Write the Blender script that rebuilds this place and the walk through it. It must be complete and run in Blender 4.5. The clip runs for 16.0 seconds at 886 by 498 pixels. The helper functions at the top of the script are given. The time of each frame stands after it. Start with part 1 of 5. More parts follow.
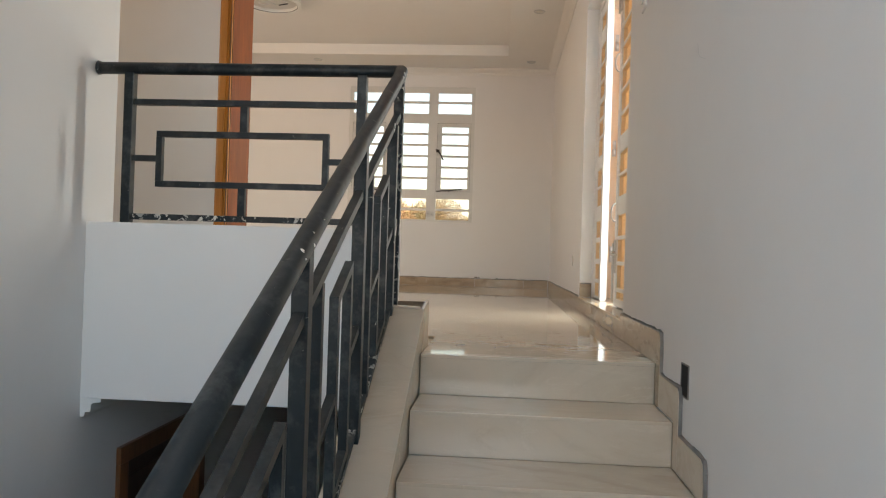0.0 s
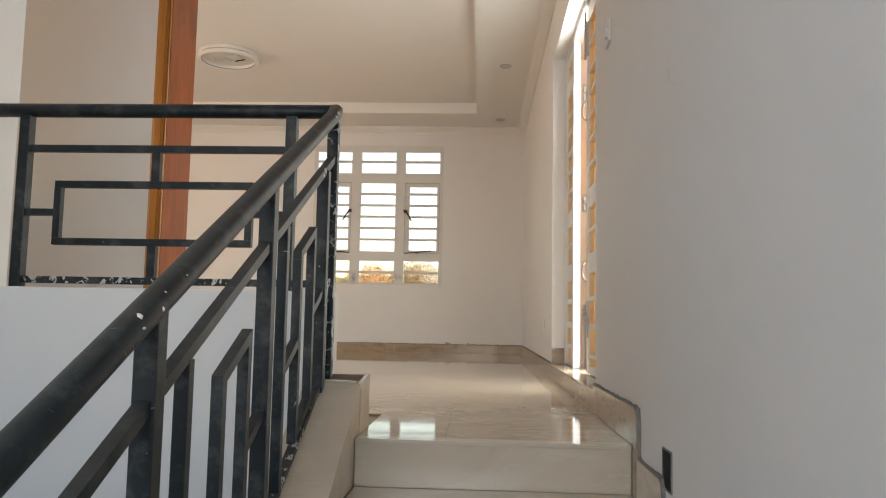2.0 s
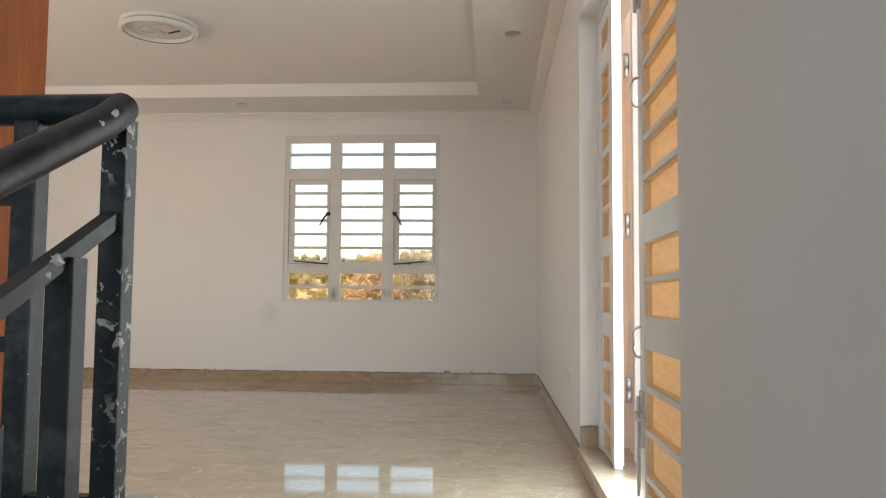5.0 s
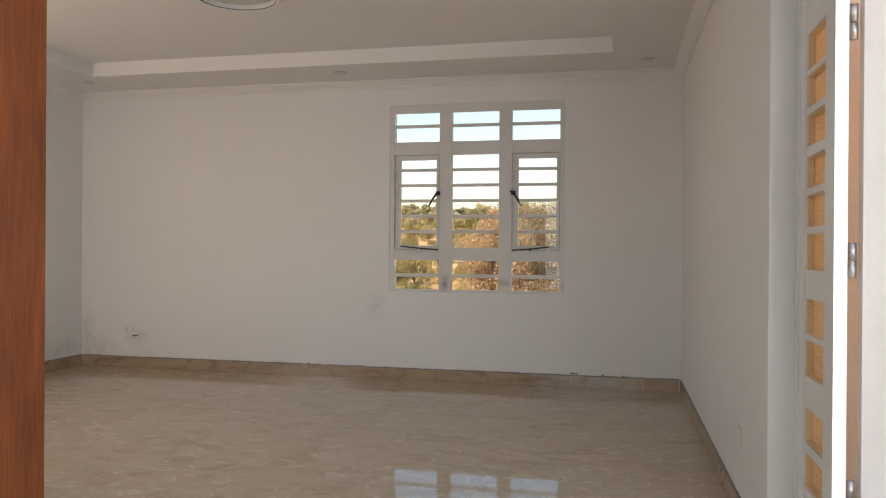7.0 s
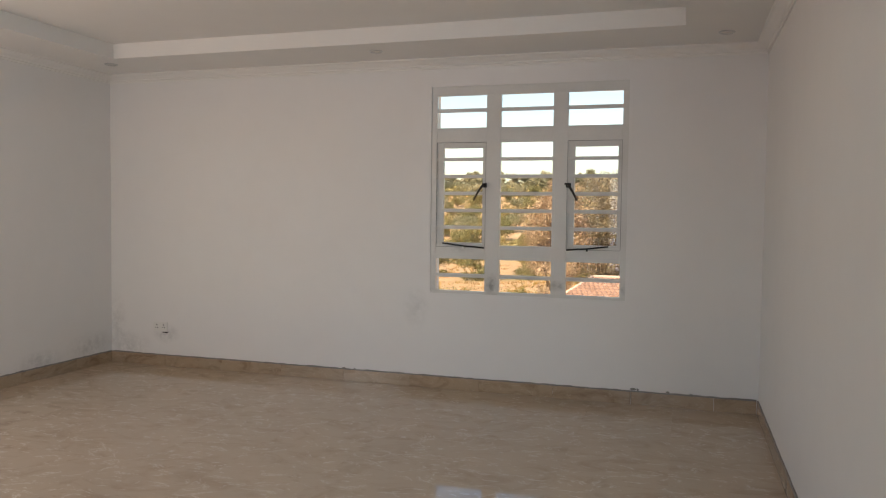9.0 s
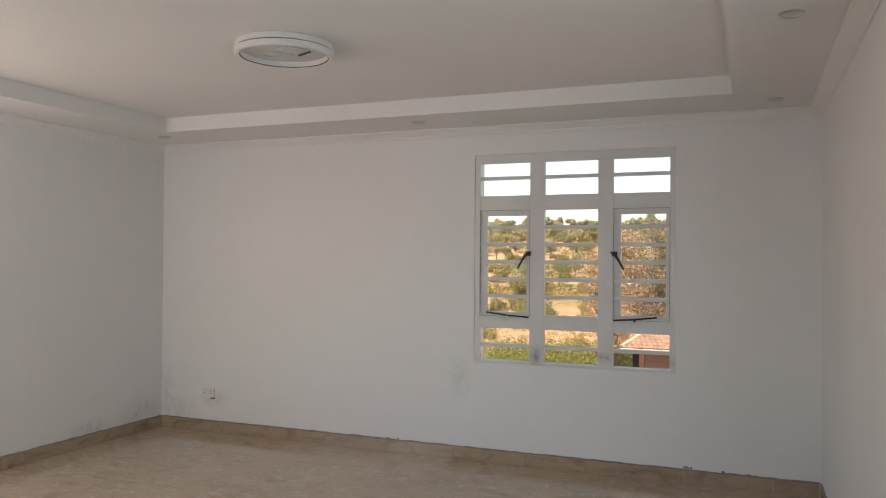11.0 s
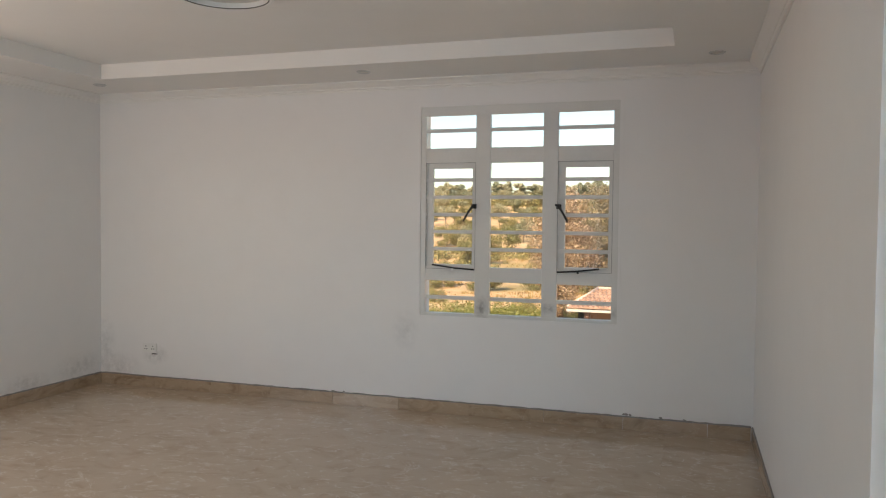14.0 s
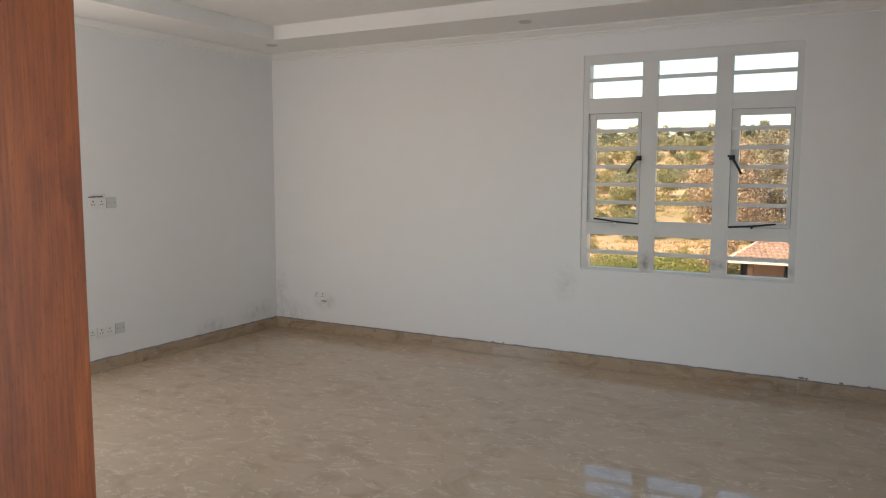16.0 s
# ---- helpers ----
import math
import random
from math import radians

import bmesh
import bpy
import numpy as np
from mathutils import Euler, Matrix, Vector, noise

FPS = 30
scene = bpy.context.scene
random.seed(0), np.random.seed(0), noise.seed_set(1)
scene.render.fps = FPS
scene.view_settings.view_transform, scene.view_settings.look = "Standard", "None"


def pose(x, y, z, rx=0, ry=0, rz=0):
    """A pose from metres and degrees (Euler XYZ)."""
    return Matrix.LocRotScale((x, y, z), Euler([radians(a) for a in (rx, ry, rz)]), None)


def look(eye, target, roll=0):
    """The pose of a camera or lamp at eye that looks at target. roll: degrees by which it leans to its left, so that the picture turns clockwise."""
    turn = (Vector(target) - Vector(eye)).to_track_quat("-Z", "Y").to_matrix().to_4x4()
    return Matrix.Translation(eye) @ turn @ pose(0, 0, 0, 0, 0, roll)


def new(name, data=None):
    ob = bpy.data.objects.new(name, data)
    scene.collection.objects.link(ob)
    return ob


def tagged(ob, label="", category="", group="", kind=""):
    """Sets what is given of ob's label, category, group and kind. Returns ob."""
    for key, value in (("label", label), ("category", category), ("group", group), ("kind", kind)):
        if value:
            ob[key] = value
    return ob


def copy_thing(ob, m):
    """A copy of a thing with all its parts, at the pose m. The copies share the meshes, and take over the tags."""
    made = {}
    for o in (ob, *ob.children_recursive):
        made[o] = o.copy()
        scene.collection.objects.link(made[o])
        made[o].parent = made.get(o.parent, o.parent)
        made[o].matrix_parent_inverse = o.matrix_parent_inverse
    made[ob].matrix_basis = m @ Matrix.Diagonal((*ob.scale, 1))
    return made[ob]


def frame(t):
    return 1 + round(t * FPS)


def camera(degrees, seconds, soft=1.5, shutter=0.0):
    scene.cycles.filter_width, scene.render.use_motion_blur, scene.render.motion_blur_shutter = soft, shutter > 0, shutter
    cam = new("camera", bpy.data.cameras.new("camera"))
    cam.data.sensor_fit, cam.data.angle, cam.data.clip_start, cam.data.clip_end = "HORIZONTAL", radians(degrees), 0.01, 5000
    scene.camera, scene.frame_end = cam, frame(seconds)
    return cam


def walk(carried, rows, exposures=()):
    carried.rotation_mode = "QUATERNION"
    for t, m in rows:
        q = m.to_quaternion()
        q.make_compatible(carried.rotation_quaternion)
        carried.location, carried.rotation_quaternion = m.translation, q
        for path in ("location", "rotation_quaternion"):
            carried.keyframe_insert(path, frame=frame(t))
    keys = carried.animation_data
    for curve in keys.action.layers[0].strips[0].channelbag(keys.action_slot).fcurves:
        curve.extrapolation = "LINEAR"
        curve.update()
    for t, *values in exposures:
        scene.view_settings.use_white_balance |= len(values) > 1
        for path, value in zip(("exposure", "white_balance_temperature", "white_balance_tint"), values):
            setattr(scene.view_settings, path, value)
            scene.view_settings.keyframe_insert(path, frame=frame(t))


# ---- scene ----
cam = camera(59.9, 16.0, soft=1.15)

PATH = [
    (0, (0.095, 0.086, 0.374), (-0.056, 2.08, 0.391), 1.8),
    (0.5, (0.064, 0.109, 0.38), (-0.088, 2.103, 0.414), 1.7),
    (1, (0.058, 0.191, 0.348), (-0.07, 2.186, 0.408), 1.5),
    (1.5, (0.167, 0.324, 0.383), (0.067, 2.317, 0.52), 1.6),
    (2, (0.2, 0.506, 0.377), (0.097, 2.495, 0.563), 1.1),
    (2.5, (0.168, 0.839, 0.414), (0.069, 2.826, 0.616), 0.5),
    (3, (0.24, 1.107, 0.491), (0.154, 3.094, 0.71), 0.2),
    (3.5, (0.26, 1.268, 0.604), (0.163, 3.254, 0.826), 0.4),
    (6, (0.248, 2.503, 1.006), (0.028, 4.49, 1.077), 0.3),
    (6.5, (0.239, 2.692, 1.141), (-0.107, 4.661, 1.197), 0.5),
    (7, (0.144, 2.927, 1.191), (-0.293, 4.878, 1.187), 0.4),
    (7.5, (0.164, 3.089, 1.244), (-0.338, 5.024, 1.189), 0.3),
    (8, (0.245, 3.268, 1.361), (-0.315, 5.186, 1.28), 0.2),
    (8.5, (0.21, 3.358, 1.38), (-0.377, 5.267, 1.279), 0.4),
    (9, (0.133, 3.603, 1.435), (-0.463, 5.511, 1.345), 0.7),
    (9.5, (0.144, 3.666, 1.546), (-0.468, 5.567, 1.451), 0.7),
    (10, (0.209, 3.725, 1.59), (-0.504, 5.593, 1.523), 0.5),
    (12.5, (0.231, 3.7, 1.648), (-0.514, 5.553, 1.752), 0.7),
    (13, (0.241, 3.727, 1.646), (-0.455, 5.601, 1.709), 0.8),
    (13.5, (0.244, 3.751, 1.579), (-0.41, 5.641, 1.564), 0.7),
    (14, (0.246, 3.734, 1.533), (-0.37, 5.636, 1.467), 0.6),
    (14.5, (0.254, 3.734, 1.536), (-0.363, 5.633, 1.421), 0.4),
    (15, (0.261, 3.737, 1.517), (-0.43, 5.608, 1.375), 0.3),
    (15.5, (0.233, 3.732, 1.543), (-0.591, 5.545, 1.369), 0.0),
    (16, (0.162, 3.713, 1.581), (-0.804, 5.452, 1.376), 0.1),
]
EXPOSURES = [(0, 1.48, 7650, 17), (2.5, 1.5, 7650, 18), (3.5, 1.47, 7500, 16), (6, 1.27, 6700, 14), (8, 0.92, 6700, 16), (8.5, 1.08, 6600, 15), (9, 1.06, 6450, 15), (12.5, 1.17, 6130, 12), (14, 1.15, 6200, 12), (14.5, 1.29, 6200, 12), (15, 1.34, 6200, 12), (16, 1.22, 6080, 11)]
walk(cam, [(t, look(e, g, r)) for t, e, g, r in PATH], EXPOSURES)

# ---- world, sun, window light, added fill lamps ----
world = bpy.data.worlds.new("world")
scene.world = world
world.use_nodes = True
wn, wl = world.node_tree.nodes, world.node_tree.links
sky = wn.new("ShaderNodeTexSky")
sky.sky_type = "NISHITA"
sky.sun_disc = False
sky.sun_elevation, sky.sun_rotation = radians(37), radians(189)
sky.air_density, sky.dust_density, sky.ozone_density = 1.3, 1.0, 1.0
wl.new(sky.outputs[0], wn["Background"].inputs[0])
wn["Background"].inputs[1].default_value = 0.105

sun = new("sun", bpy.data.lights.new("sun", "SUN"))
sun.data.energy, sun.data.angle, sun.data.color = 5.0, radians(0.5), (1.0, 0.76, 0.50)
sun.matrix_world = look((0, 0, 0), (0.12, 0.77, -0.60))

stair_light = new("stair_window_light", bpy.data.lights.new("stair_window_light", "AREA"))
stair_light.data.shape, stair_light.data.size, stair_light.data.size_y = "RECTANGLE", 1.9, 2.0
stair_light.data.energy, stair_light.data.color = 13.5, (0.32, 0.65, 1.0)
stair_light.matrix_world = look((-0.45, -1.36, 1.25), (-0.45, 2.0, 1.1))

# Added fill lamp; the west window it sits in is unseen.
room_light = new("room_fill_light", bpy.data.lights.new("room_fill_light", "AREA"))
room_light.data.shape, room_light.data.size, room_light.data.size_y = "RECTANGLE", 1.9, 1.6
room_light.data.energy, room_light.data.color = 5.0, (1.0, 0.97, 0.93)
room_light.matrix_world = look((-5.10, 6.1, 1.6), (-3.0, 6.3, 1.55))

# Added fill lamp in a partition window that is added as well.
back_light = new("back_fill_light", bpy.data.lights.new("back_fill_light", "AREA"))
back_light.data.shape, back_light.data.size, back_light.data.size_y = "RECTANGLE", 0.95, 1.6
back_light.data.energy, back_light.data.color = 8.8, (1.0, 0.96, 0.92)
back_light.matrix_world = look((-4.42, 4.90, 1.6), (-4.40, 8.0, 1.5))

# Added warm fill for the landing; no source is known there.
landing_light = new("landing_fill_light", bpy.data.lights.new("landing_fill_light", "AREA"))
landing_light.data.shape, landing_light.data.size, landing_light.data.size_y = "RECTANGLE", 0.8, 1.2
landing_light.data.energy, landing_light.data.color = 0.4, (1.0, 0.70, 0.42)
landing_light.matrix_world = look((-3.66, 3.98, 1.55), (-1.0, 3.98, 1.45))

# Added fill for the well's west wall, from an unseen side window.
side_light = new("stair_side_fill", bpy.data.lights.new("stair_side_fill", "AREA"))
side_light.data.shape, side_light.data.size, side_light.data.size_y = "RECTANGLE", 1.3, 1.7
side_light.data.energy, side_light.data.color = 2.2, (0.34, 0.66, 1.0)
side_light.matrix_world = look((0.75, -0.45, 1.0), (-1.6, 0.2, 1.0))

door_light = new("balcony_door_light", bpy.data.lights.new("balcony_door_light", "AREA"))
door_light.data.shape, door_light.data.size, door_light.data.size_y = "RECTANGLE", 0.32, 2.06
door_light.data.energy, door_light.data.color = 16.0, (0.76, 0.93, 0.98)
door_light.matrix_world = look((0.85, 5.045, 1.165), (-1.3, 5.045, 1.165))

# ---- materials ----


def material(name):
    m = bpy.data.materials.new(name)
    m.use_nodes = True
    return m, m.node_tree.nodes, m.node_tree.links, m.node_tree.nodes["Principled BSDF"]


def coords(n, l, scale=(1, 1, 1), shift=False):
    """Object coordinates, in metres; shifted per object for pieces."""
    tc = n.new("ShaderNodeTexCoord")
    mp = n.new("ShaderNodeMapping")
    mp.inputs["Scale"].default_value = scale
    l.new(tc.outputs["Object"], mp.inputs["Vector"])
    if shift:
        oi = n.new("ShaderNodeObjectInfo")
        mul = n.new("ShaderNodeMath")
        mul.operation = "MULTIPLY"
        mul.inputs[1].default_value = 37.0
        l.new(oi.outputs["Random"], mul.inputs[0])
        l.new(mul.outputs[0], mp.inputs["Location"])
    return mp.outputs[0]


def noise_node(n, l, vec, scale, detail=4.0, rough=0.55, distort=0.0):
    t = n.new("ShaderNodeTexNoise")
    t.inputs["Scale"].default_value = scale
    t.inputs["Detail"].default_value = detail
    t.inputs["Roughness"].default_value = rough
    t.inputs["Distortion"].default_value = distort
    l.new(vec, t.inputs["Vector"])
    return t.outputs[0]


def ramp(n, l, fac, stops):
    r = n.new("ShaderNodeValToRGB")
    while len(r.color_ramp.elements) < len(stops):
        r.color_ramp.elements.new(0.5)
    for e, (p, c) in zip(r.color_ramp.elements, stops):
        e.position, e.color = p, (*c, 1)
    l.new(fac, r.inputs[0])
    return r.outputs[0]


def mix(n, l, fac, a, b, mode="MIX"):
    m = n.new("ShaderNodeMix")
    m.data_type, m.blend_type = "RGBA", mode
    for sock, v in ((m.inputs[0], fac), (m.inputs[6], a), (m.inputs[7], b)):
        if isinstance(v, (int, float)):
            sock.default_value = v
        elif isinstance(v, tuple):
            sock.default_value = (*v, 1)
        else:
            l.new(v, sock)
    return m.outputs[2]


def bump(n, l, p, height, strength=0.2, dist=0.002):
    b = n.new("ShaderNodeBump")
    b.inputs["Strength"].default_value, b.inputs["Distance"].default_value = strength, dist
    l.new(height, b.inputs["Height"])
    l.new(b.outputs[0], p.inputs["Normal"])


def plain(name, colour, rough=0.5, metal=0.0, var=0.12, scale=6.0, fine=60.0, relief=0.15, dist=0.002, stains=()):
    """A surface with soft large stains and a fine grain."""
    m, n, l, p = material(name)
    v = coords(n, l)
    big, small = noise_node(n, l, v, scale), noise_node(n, l, v, fine, 3)
    c = ramp(n, l, big, [(0.3, tuple(x * (1 - var) for x in colour)), (0.7, colour)])
    c = mix(n, l, 0.25, c, ramp(n, l, small, [(0.35, tuple(x * (1 - var) for x in colour)), (0.65, colour)]))
    c = stained(n, l, c, stains)
    l.new(c, p.inputs["Base Color"])
    p.inputs["Roughness"].default_value, p.inputs["Metallic"].default_value = rough, metal
    bump(n, l, p, small, relief, dist)
    return m


def stained(n, l, colour, stains):
    """Dirty patches with ragged edges: (place, reach in x, y, z, strength, tint)."""
    for place, reach, strength, tint in stains:
        tc, mp, gr = n.new("ShaderNodeTexCoord"), n.new("ShaderNodeMapping"), n.new("ShaderNodeTexGradient")
        mp.vector_type = "TEXTURE"
        mp.inputs["Location"].default_value, mp.inputs["Scale"].default_value = place, reach
        gr.gradient_type = "SPHERICAL"
        l.new(tc.outputs["Object"], mp.inputs["Vector"])
        l.new(mp.outputs[0], gr.inputs[0])
        ragged = ramp(n, l, noise_node(n, l, tc.outputs["Object"], 9.0 / max(reach) ** 0.5, 6, 0.7), [(0.35, (0, 0, 0)), (0.65, (strength,) * 3)])
        fac = mix(n, l, 1.0, gr.outputs[0], ragged, "MULTIPLY")
        colour = mix(n, l, fac, colour, tint)
    return colour


def wall_paint(name, colour, stains=()):
    """Brushed-on emulsion with faint trowel waves, scuffs and a few smudges."""
    m, n, l, p = material(name)
    v = coords(n, l)
    big, mid, fine = noise_node(n, l, v, 0.9, 3), noise_node(n, l, v, 5, 5), noise_node(n, l, v, 180, 2)
    smudge = noise_node(n, l, coords(n, l, (1, 1, 2.5)), 2.3, 6, 0.7)
    c = ramp(n, l, big, [(0.3, tuple(x * 0.965 for x in colour)), (0.7, colour)])
    c = mix(n, l, 0.35, c, ramp(n, l, mid, [(0.3, tuple(x * 0.96 for x in colour)), (0.6, colour)]))
    dirty = ramp(n, l, smudge, [(0.70, (0, 0, 0)), (0.85, (0.35, 0.35, 0.35))])
    c = mix(n, l, dirty, c, tuple(x * 0.82 for x in colour))
    c = stained(n, l, c, stains)
    l.new(c, p.inputs["Base Color"])
    p.inputs["Roughness"].default_value = 0.62
    h = mix(n, l, 0.25, mid, fine)
    bump(n, l, p, h, 0.25, 0.004)
    return m


def marble_tile(name, base, dark, light, rough, stretch=(1.0, 3.2, 3.2), shift=True, vein_w=0.55):
    """Polished ceramic with drawn-out veins; every tile has its own figure."""
    m, n, l, p = material(name)
    v = coords(n, l, stretch, shift)
    a = noise_node(n, l, v, 2.6, 7, 0.64, 1.6)
    b = noise_node(n, l, v, 4.6, 9, 0.66, 2.6)
    c = ramp(n, l, a, [(0.28, dark), (0.5, base), (0.75, tuple(x * 1.04 for x in base))])
    vein = ramp(n, l, b, [(0.575, (0, 0, 0)), (0.60, (vein_w,) * 3), (0.625, (0, 0, 0))])
    c = mix(n, l, vein, c, light)
    vein2 = ramp(n, l, b, [(0.30, (0.55, 0.55, 0.55)), (0.37, (0, 0, 0))])
    c = mix(n, l, vein2, c, dark)
    oi = n.new("ShaderNodeObjectInfo")
    c = mix(n, l, 1.0, c, ramp(n, l, oi.outputs["Random"], [(0.0, (0.97, 0.97, 0.97)), (1.0, (1, 1, 1))]), "MULTIPLY")
    l.new(c, p.inputs["Base Color"])
    dust = noise_node(n, l, coords(n, l), 7, 5, 0.65)
    rr = ramp(n, l, dust, [(0.4, (rough,) * 3), (0.85, (rough + 0.06,) * 3)])
    l.new(rr, p.inputs["Roughness"])
    bump(n, l, p, noise_node(n, l, coords(n, l), 4, 2), 0.012, 0.002)
    return m


def timber(name, dark, light, rough=0.38):
    """Varnished hardwood, grain along z."""
    m, n, l, p = material(name)
    v = coords(n, l, (1, 1, 0.07), True)
    w = n.new("ShaderNodeTexWave")
    w.wave_type, w.bands_direction = "BANDS", "DIAGONAL"
    w.inputs["Scale"].default_value, w.inputs["Distortion"].default_value = 5.0, 9.0
    w.inputs["Detail"].default_value, w.inputs["Detail Scale"].default_value = 3.0, 1.5
    l.new(v, w.inputs["Vector"])
    pores = noise_node(n, l, coords(n, l, (1, 1, 0.03), True), 130, 3)
    cloud = noise_node(n, l, coords(n, l, (1, 1, 0.22), True), 9, 5, 0.6, 0.8)
    c = ramp(n, l, cloud, [(0.3, dark), (0.7, light)])
    c = mix(n, l, 0.14, c, ramp(n, l, w.outputs[1], [(0.1, dark), (0.8, light)]))
    c = mix(n, l, 0.35, c, ramp(n, l, pores, [(0.35, dark), (0.65, light)]))
    fleck = noise_node(n, l, coords(n, l, (1, 1, 0.12), True), 260, 2)
    c = mix(n, l, ramp(n, l, fleck, [(0.60, (0, 0, 0)), (0.70, (0.35, 0.35, 0.35))]), c, tuple(x * 0.45 for x in dark))
    l.new(c, p.inputs["Base Color"])
    p.inputs["Roughness"].default_value = rough
    p.inputs["Coat Weight"].default_value, p.inputs["Coat Roughness"].default_value = 0.12, 0.3
    bump(n, l, p, pores, 0.12, 0.001)
    return m


def speckled_steel(name, splash=0.70, spread=0.5):
    """Dark blue-grey enamel with dust, paler top faces, drips and specks of wall paint."""
    m, n, l, p = material(name)
    v = coords(n, l)
    worn = noise_node(n, l, v, 5, 6, 0.7)
    c = ramp(n, l, worn, [(0.35, (0.0045, 0.0085, 0.011)), (0.75, (0.013, 0.019, 0.022))])
    spots = noise_node(n, l, v, 42, 3, 0.6, 0.6)
    where = noise_node(n, l, v, 3.1, 2)
    s = ramp(n, l, spots, [(splash, (0, 0, 0)), (splash + 0.015, (1, 1, 1))])
    g = ramp(n, l, where, [(spread, (0, 0, 0)), (spread + 0.1, (1, 1, 1))])
    c = mix(n, l, mix(n, l, 1.0, s, g, "MULTIPLY"), c, (0.62, 0.6, 0.56))
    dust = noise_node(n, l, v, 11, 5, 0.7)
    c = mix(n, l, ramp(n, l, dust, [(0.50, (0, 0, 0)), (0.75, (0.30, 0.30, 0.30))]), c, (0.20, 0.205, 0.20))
    # Upward faces paler: dust on the bars, sheen put into the handrail's colour.
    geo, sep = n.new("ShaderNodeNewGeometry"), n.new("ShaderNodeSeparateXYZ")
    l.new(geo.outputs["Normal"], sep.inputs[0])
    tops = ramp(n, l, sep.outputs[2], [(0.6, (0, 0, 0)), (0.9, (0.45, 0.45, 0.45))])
    top_mottle = ramp(n, l, noise_node(n, l, v, 16, 6, 0.75), [(0.3, (0.15, 0.15, 0.15)), (0.65, (1, 1, 1))])
    c = mix(n, l, mix(n, l, 1.0, tops, top_mottle, "MULTIPLY"), c, (0.085, 0.09, 0.09))
    l.new(c, p.inputs["Base Color"])
    p.inputs["Roughness"].default_value, p.inputs["Specular IOR Level"].default_value = 0.42, 0.32
    bump(n, l, p, dust, 0.15, 0.001)
    return m


def glass(name, colour, rough=0.0, clear=0.9):
    """A thin pane: mostly see-through with a real gloss on top."""
    m, n, l, p = material(name)
    out = n["Material Output"]
    tr, gl, mx, fr = (n.new(k) for k in ("ShaderNodeBsdfTransparent", "ShaderNodeBsdfGlossy", "ShaderNodeMixShader", "ShaderNodeFresnel"))
    tr.inputs[0].default_value = (*colour, 1)
    gl.inputs["Roughness"].default_value = rough
    fr.inputs[0].default_value = 1.45
    l.new(fr.outputs[0], mx.inputs[0])
    l.new(tr.outputs[0], mx.inputs[1])
    l.new(gl.outputs[0], mx.inputs[2])
    l.new(mx.outputs[0], out.inputs[0])
    return m


def amber_glass(name):
    """Obscured amber glass: light comes through scattered, the face is slightly rippled."""
    m, n, l, p = material(name)
    out = n["Material Output"]
    v = coords(n, l, (1, 0.3, 2.2), True)
    fl = noise_node(n, l, v, 34, 7, 0.72, 1.0)
    c = ramp(n, l, fl, [(0.25, (0.66, 0.49, 0.31)), (0.5, (0.85, 0.68, 0.47)), (0.75, (0.91, 0.77, 0.57))])
    ts, mx = n.new("ShaderNodeBsdfTranslucent"), n.new("ShaderNodeMixShader")
    l.new(c, ts.inputs[0])
    l.new(c, p.inputs["Base Color"])
    p.inputs["Roughness"].default_value = 0.25
    mx.inputs[0].default_value = 0.28
    l.new(ts.outputs[0], mx.inputs[1])
    l.new(p.outputs[0], mx.inputs[2])
    l.new(mx.outputs[0], out.inputs[0])
    bump(n, l, p, fl, 0.4, 0.003)
    return m


def leafy(name, stops, lo=0.0):
    """Foliage whose clumps differ; leaves let some light through."""
    m, n, l, p = material(name)
    out = n["Material Output"]
    geo = n.new("ShaderNodeNewGeometry")
    c = ramp(n, l, geo.outputs["Random Per Island"], stops)
    oi = n.new("ShaderNodeObjectInfo")
    c = mix(n, l, 1.0, c, ramp(n, l, oi.outputs["Random"], [(0, (0.65, 0.7, 0.6)), (1, (1.15, 1.05, 0.95))]), "MULTIPLY")
    ts, mx = n.new("ShaderNodeBsdfTranslucent"), n.new("ShaderNodeMixShader")
    l.new(c, p.inputs["Base Color"])
    l.new(c, ts.inputs[0])
    p.inputs["Roughness"].default_value = 0.6
    mx.inputs[0].default_value = 0.3
    l.new(p.outputs[0], mx.inputs[1])
    l.new(ts.outputs[0], mx.inputs[2])
    l.new(mx.outputs[0], out.inputs[0])
    return m


def dry_ground(name):
    m, n, l, p = material(name)
    v = coords(n, l)
    a, b, f = noise_node(n, l, v, 0.05, 5, 0.6), noise_node(n, l, v, 0.35, 6, 0.65), noise_node(n, l, v, 3.0, 4)
    c = ramp(n, l, b, [(0.3, (0.42, 0.235, 0.115)), (0.5, (0.60, 0.37, 0.19)), (0.75, (0.70, 0.48, 0.28))])
    c = mix(n, l, ramp(n, l, a, [(0.5, (0, 0, 0)), (0.64, (0.75, 0.75, 0.75))]), c, (0.19, 0.17, 0.045))
    c = mix(n, l, 0.25, c, ramp(n, l, f, [(0.3, (0.14, 0.11, 0.05)), (0.7, (0.45, 0.34, 0.18))]))
    l.new(c, p.inputs["Base Color"])
    p.inputs["Roughness"].default_value = 0.95
    bump(n, l, p, f, 0.6, 0.1)
    return m


PAINT = wall_paint("white_emulsion", (0.80, 0.785, 0.77))
GREY_DIRT, DARK_DIRT = (0.42, 0.41, 0.40), (0.16, 0.155, 0.15)
